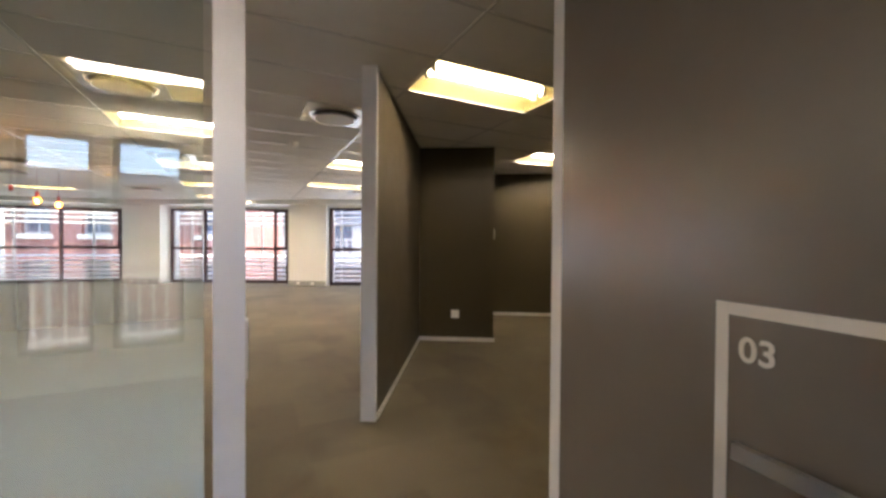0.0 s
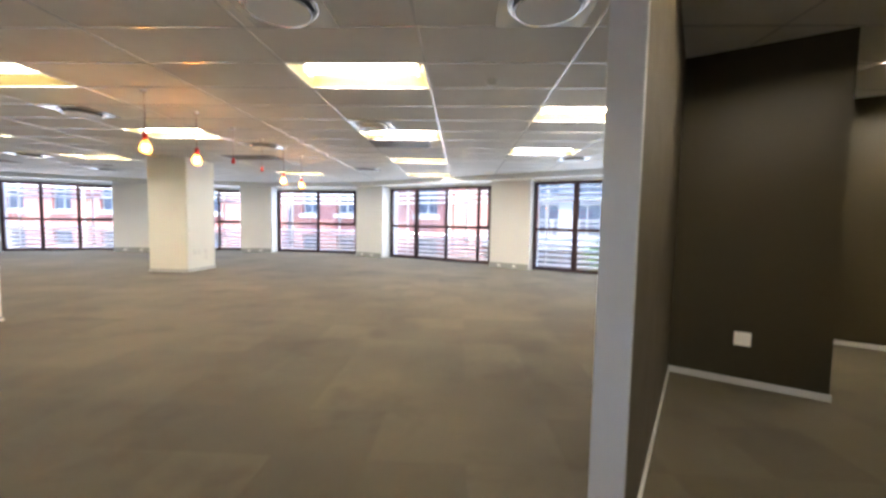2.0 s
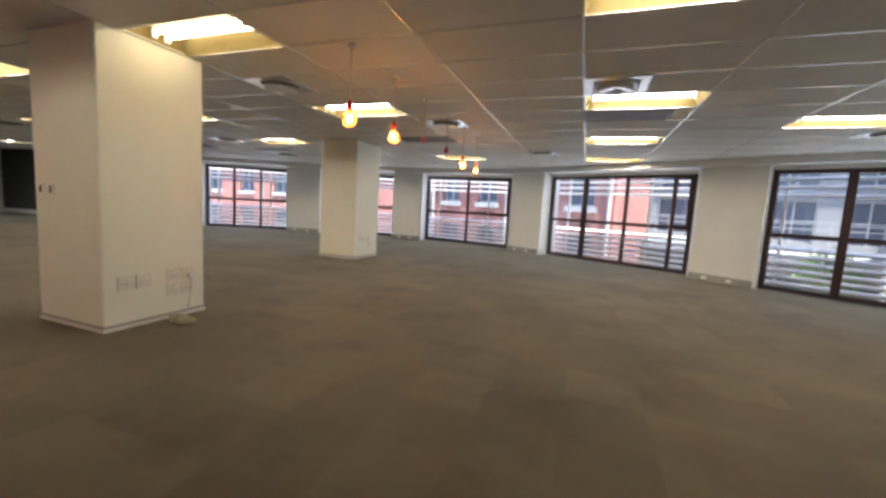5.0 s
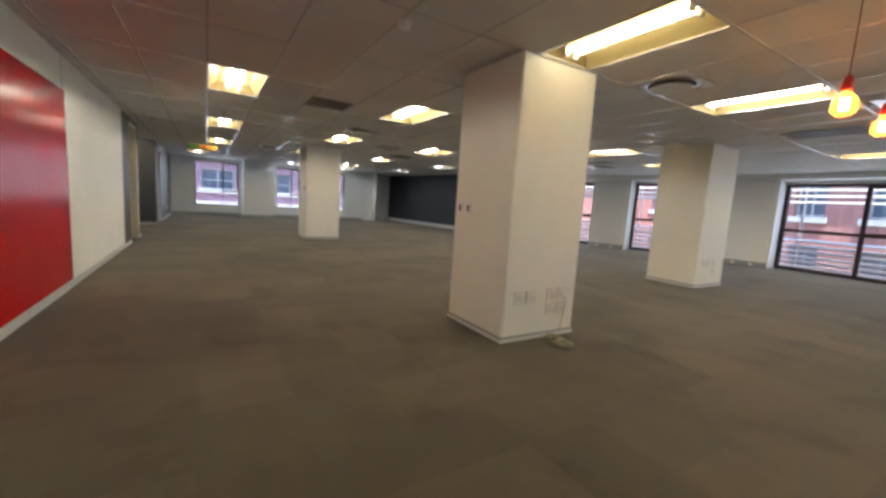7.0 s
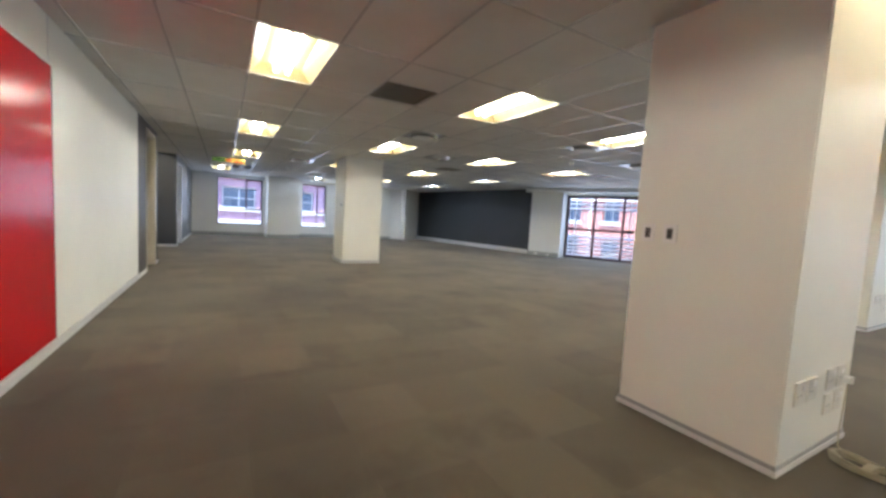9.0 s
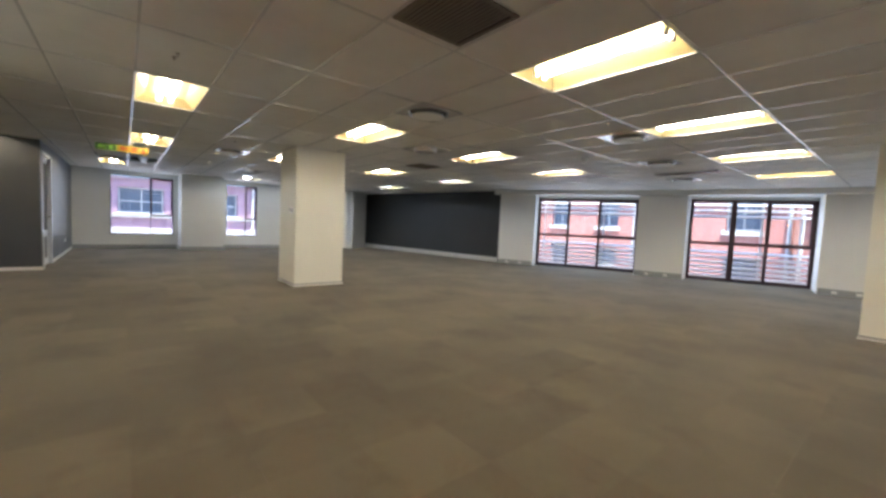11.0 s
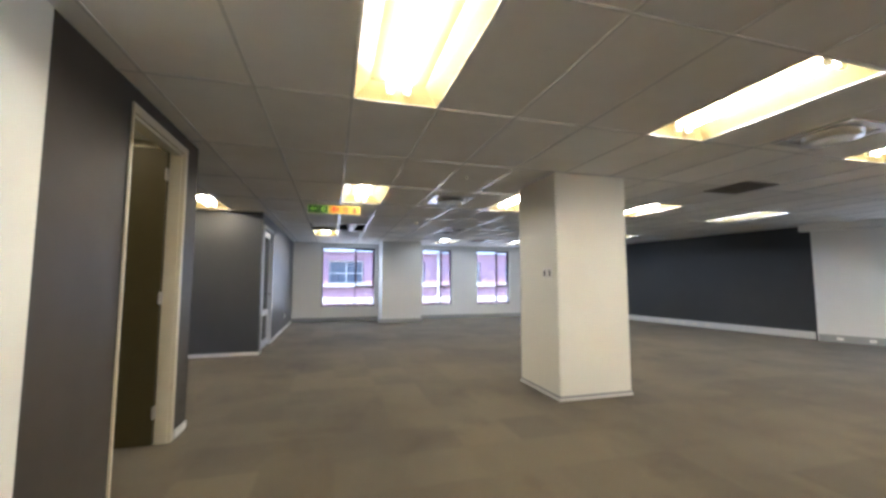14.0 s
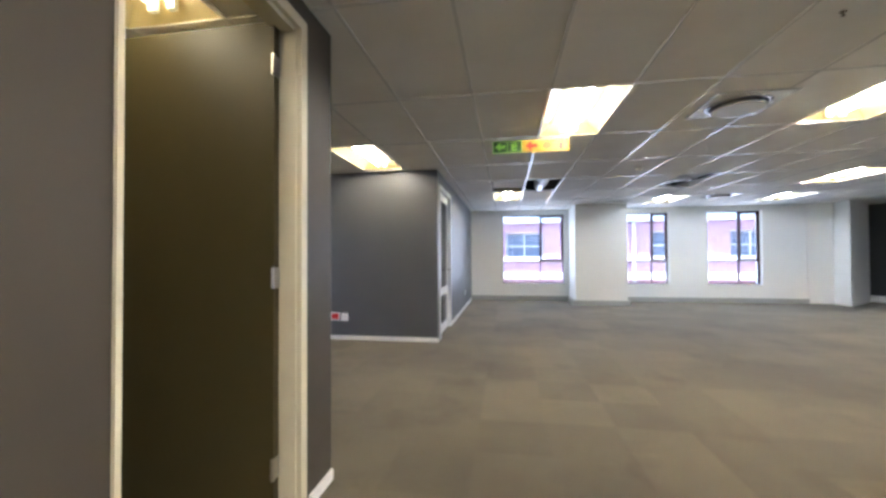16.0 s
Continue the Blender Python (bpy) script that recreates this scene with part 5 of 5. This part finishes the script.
for k in range(900):
    a, u, r = random.uniform(0, 6.283), random.uniform(-1, 1), random.uniform(0.35, 1.0) ** 0.5
    c = Vector((math.cos(a) * math.sqrt(1 - u * u), math.sin(a) * math.sqrt(1 - u * u), u)) * r * random.uniform(0.75, 1.1)
    s = random.uniform(0.05, 0.11)
    e = Euler((random.uniform(0, 3), random.uniform(0, 3), random.uniform(0, 3))).to_matrix()
    bm.faces.new([bm.verts.new(c + e @ Vector(q)) for q in ((-s, 0, 0), (0, -s * 0.5, 0), (s, 0, 0), (0, s * 0.5, 0))])
part("crown", bm, plain("leaf_green", (0.10, 0.20, 0.03), 0.5), shrub)
bm = bmesh.new()
cyl(bm, (0, 0, -3.825), 0.10, 7.65, 10, r2=0.05)
part("trunk", bm, plain("bark", (0.12, 0.09, 0.06), 0.9), shrub)

# ---------------------------------------------------------------- carpet tiles
CT = 0.5
CX, CY = 0.06, 0.08
bm0 = bmesh.new()
box(bm0, 0.0003, CT - 0.0003, 0.0003, CT - 0.0003, -0.007, 0.0)
tile_mesh = mesh_of("carpet_tile", bm0, M_CARPET)
NEAR = (-15.5, 1.6, 1.3, 5.6)
rest = bmesh.new()
count = 0
for i in range(-48, 21):
    for j in range(-7, 34):
        x, y = CX + i * CT, CY + j * CT
        rect = [(x + 0.0003, y + 0.0003), (x + CT - 0.0003, y + 0.0003), (x + CT - 0.0003, y + CT - 0.0003), (x + 0.0003, y + CT - 0.0003)]
        if NEAR[0] <= x and x + CT <= NEAR[1] and NEAR[2] <= y and y + CT <= NEAR[3] and count < 300:
            ob = new("carpet_tile", tile_mesh)
            ob.parent = floor
            ob.location = (x, y, 0)
            count += 1
            continue
        for region in ([(-15.3, -3.4), (10.2, -3.4), (10.2, 8.0), (6.0, 10.7), (1.5, 13.5), (-3.0, 16.2), (-8.0, 16.75), (-15.3, 14.0)],
                       [(-23.8, -3.4), (-15.3, -3.4), (-15.3, 14.0), (-23.8, 13.0)]):
            poly = clip(rect, region)
            if poly:
                prism(rest, poly, -0.007, 0.0)
ob = part("carpet_tiles", rest, M_CARPET, floor, "brown-grey carpet tiles")
ob["kind"] = "stuff"
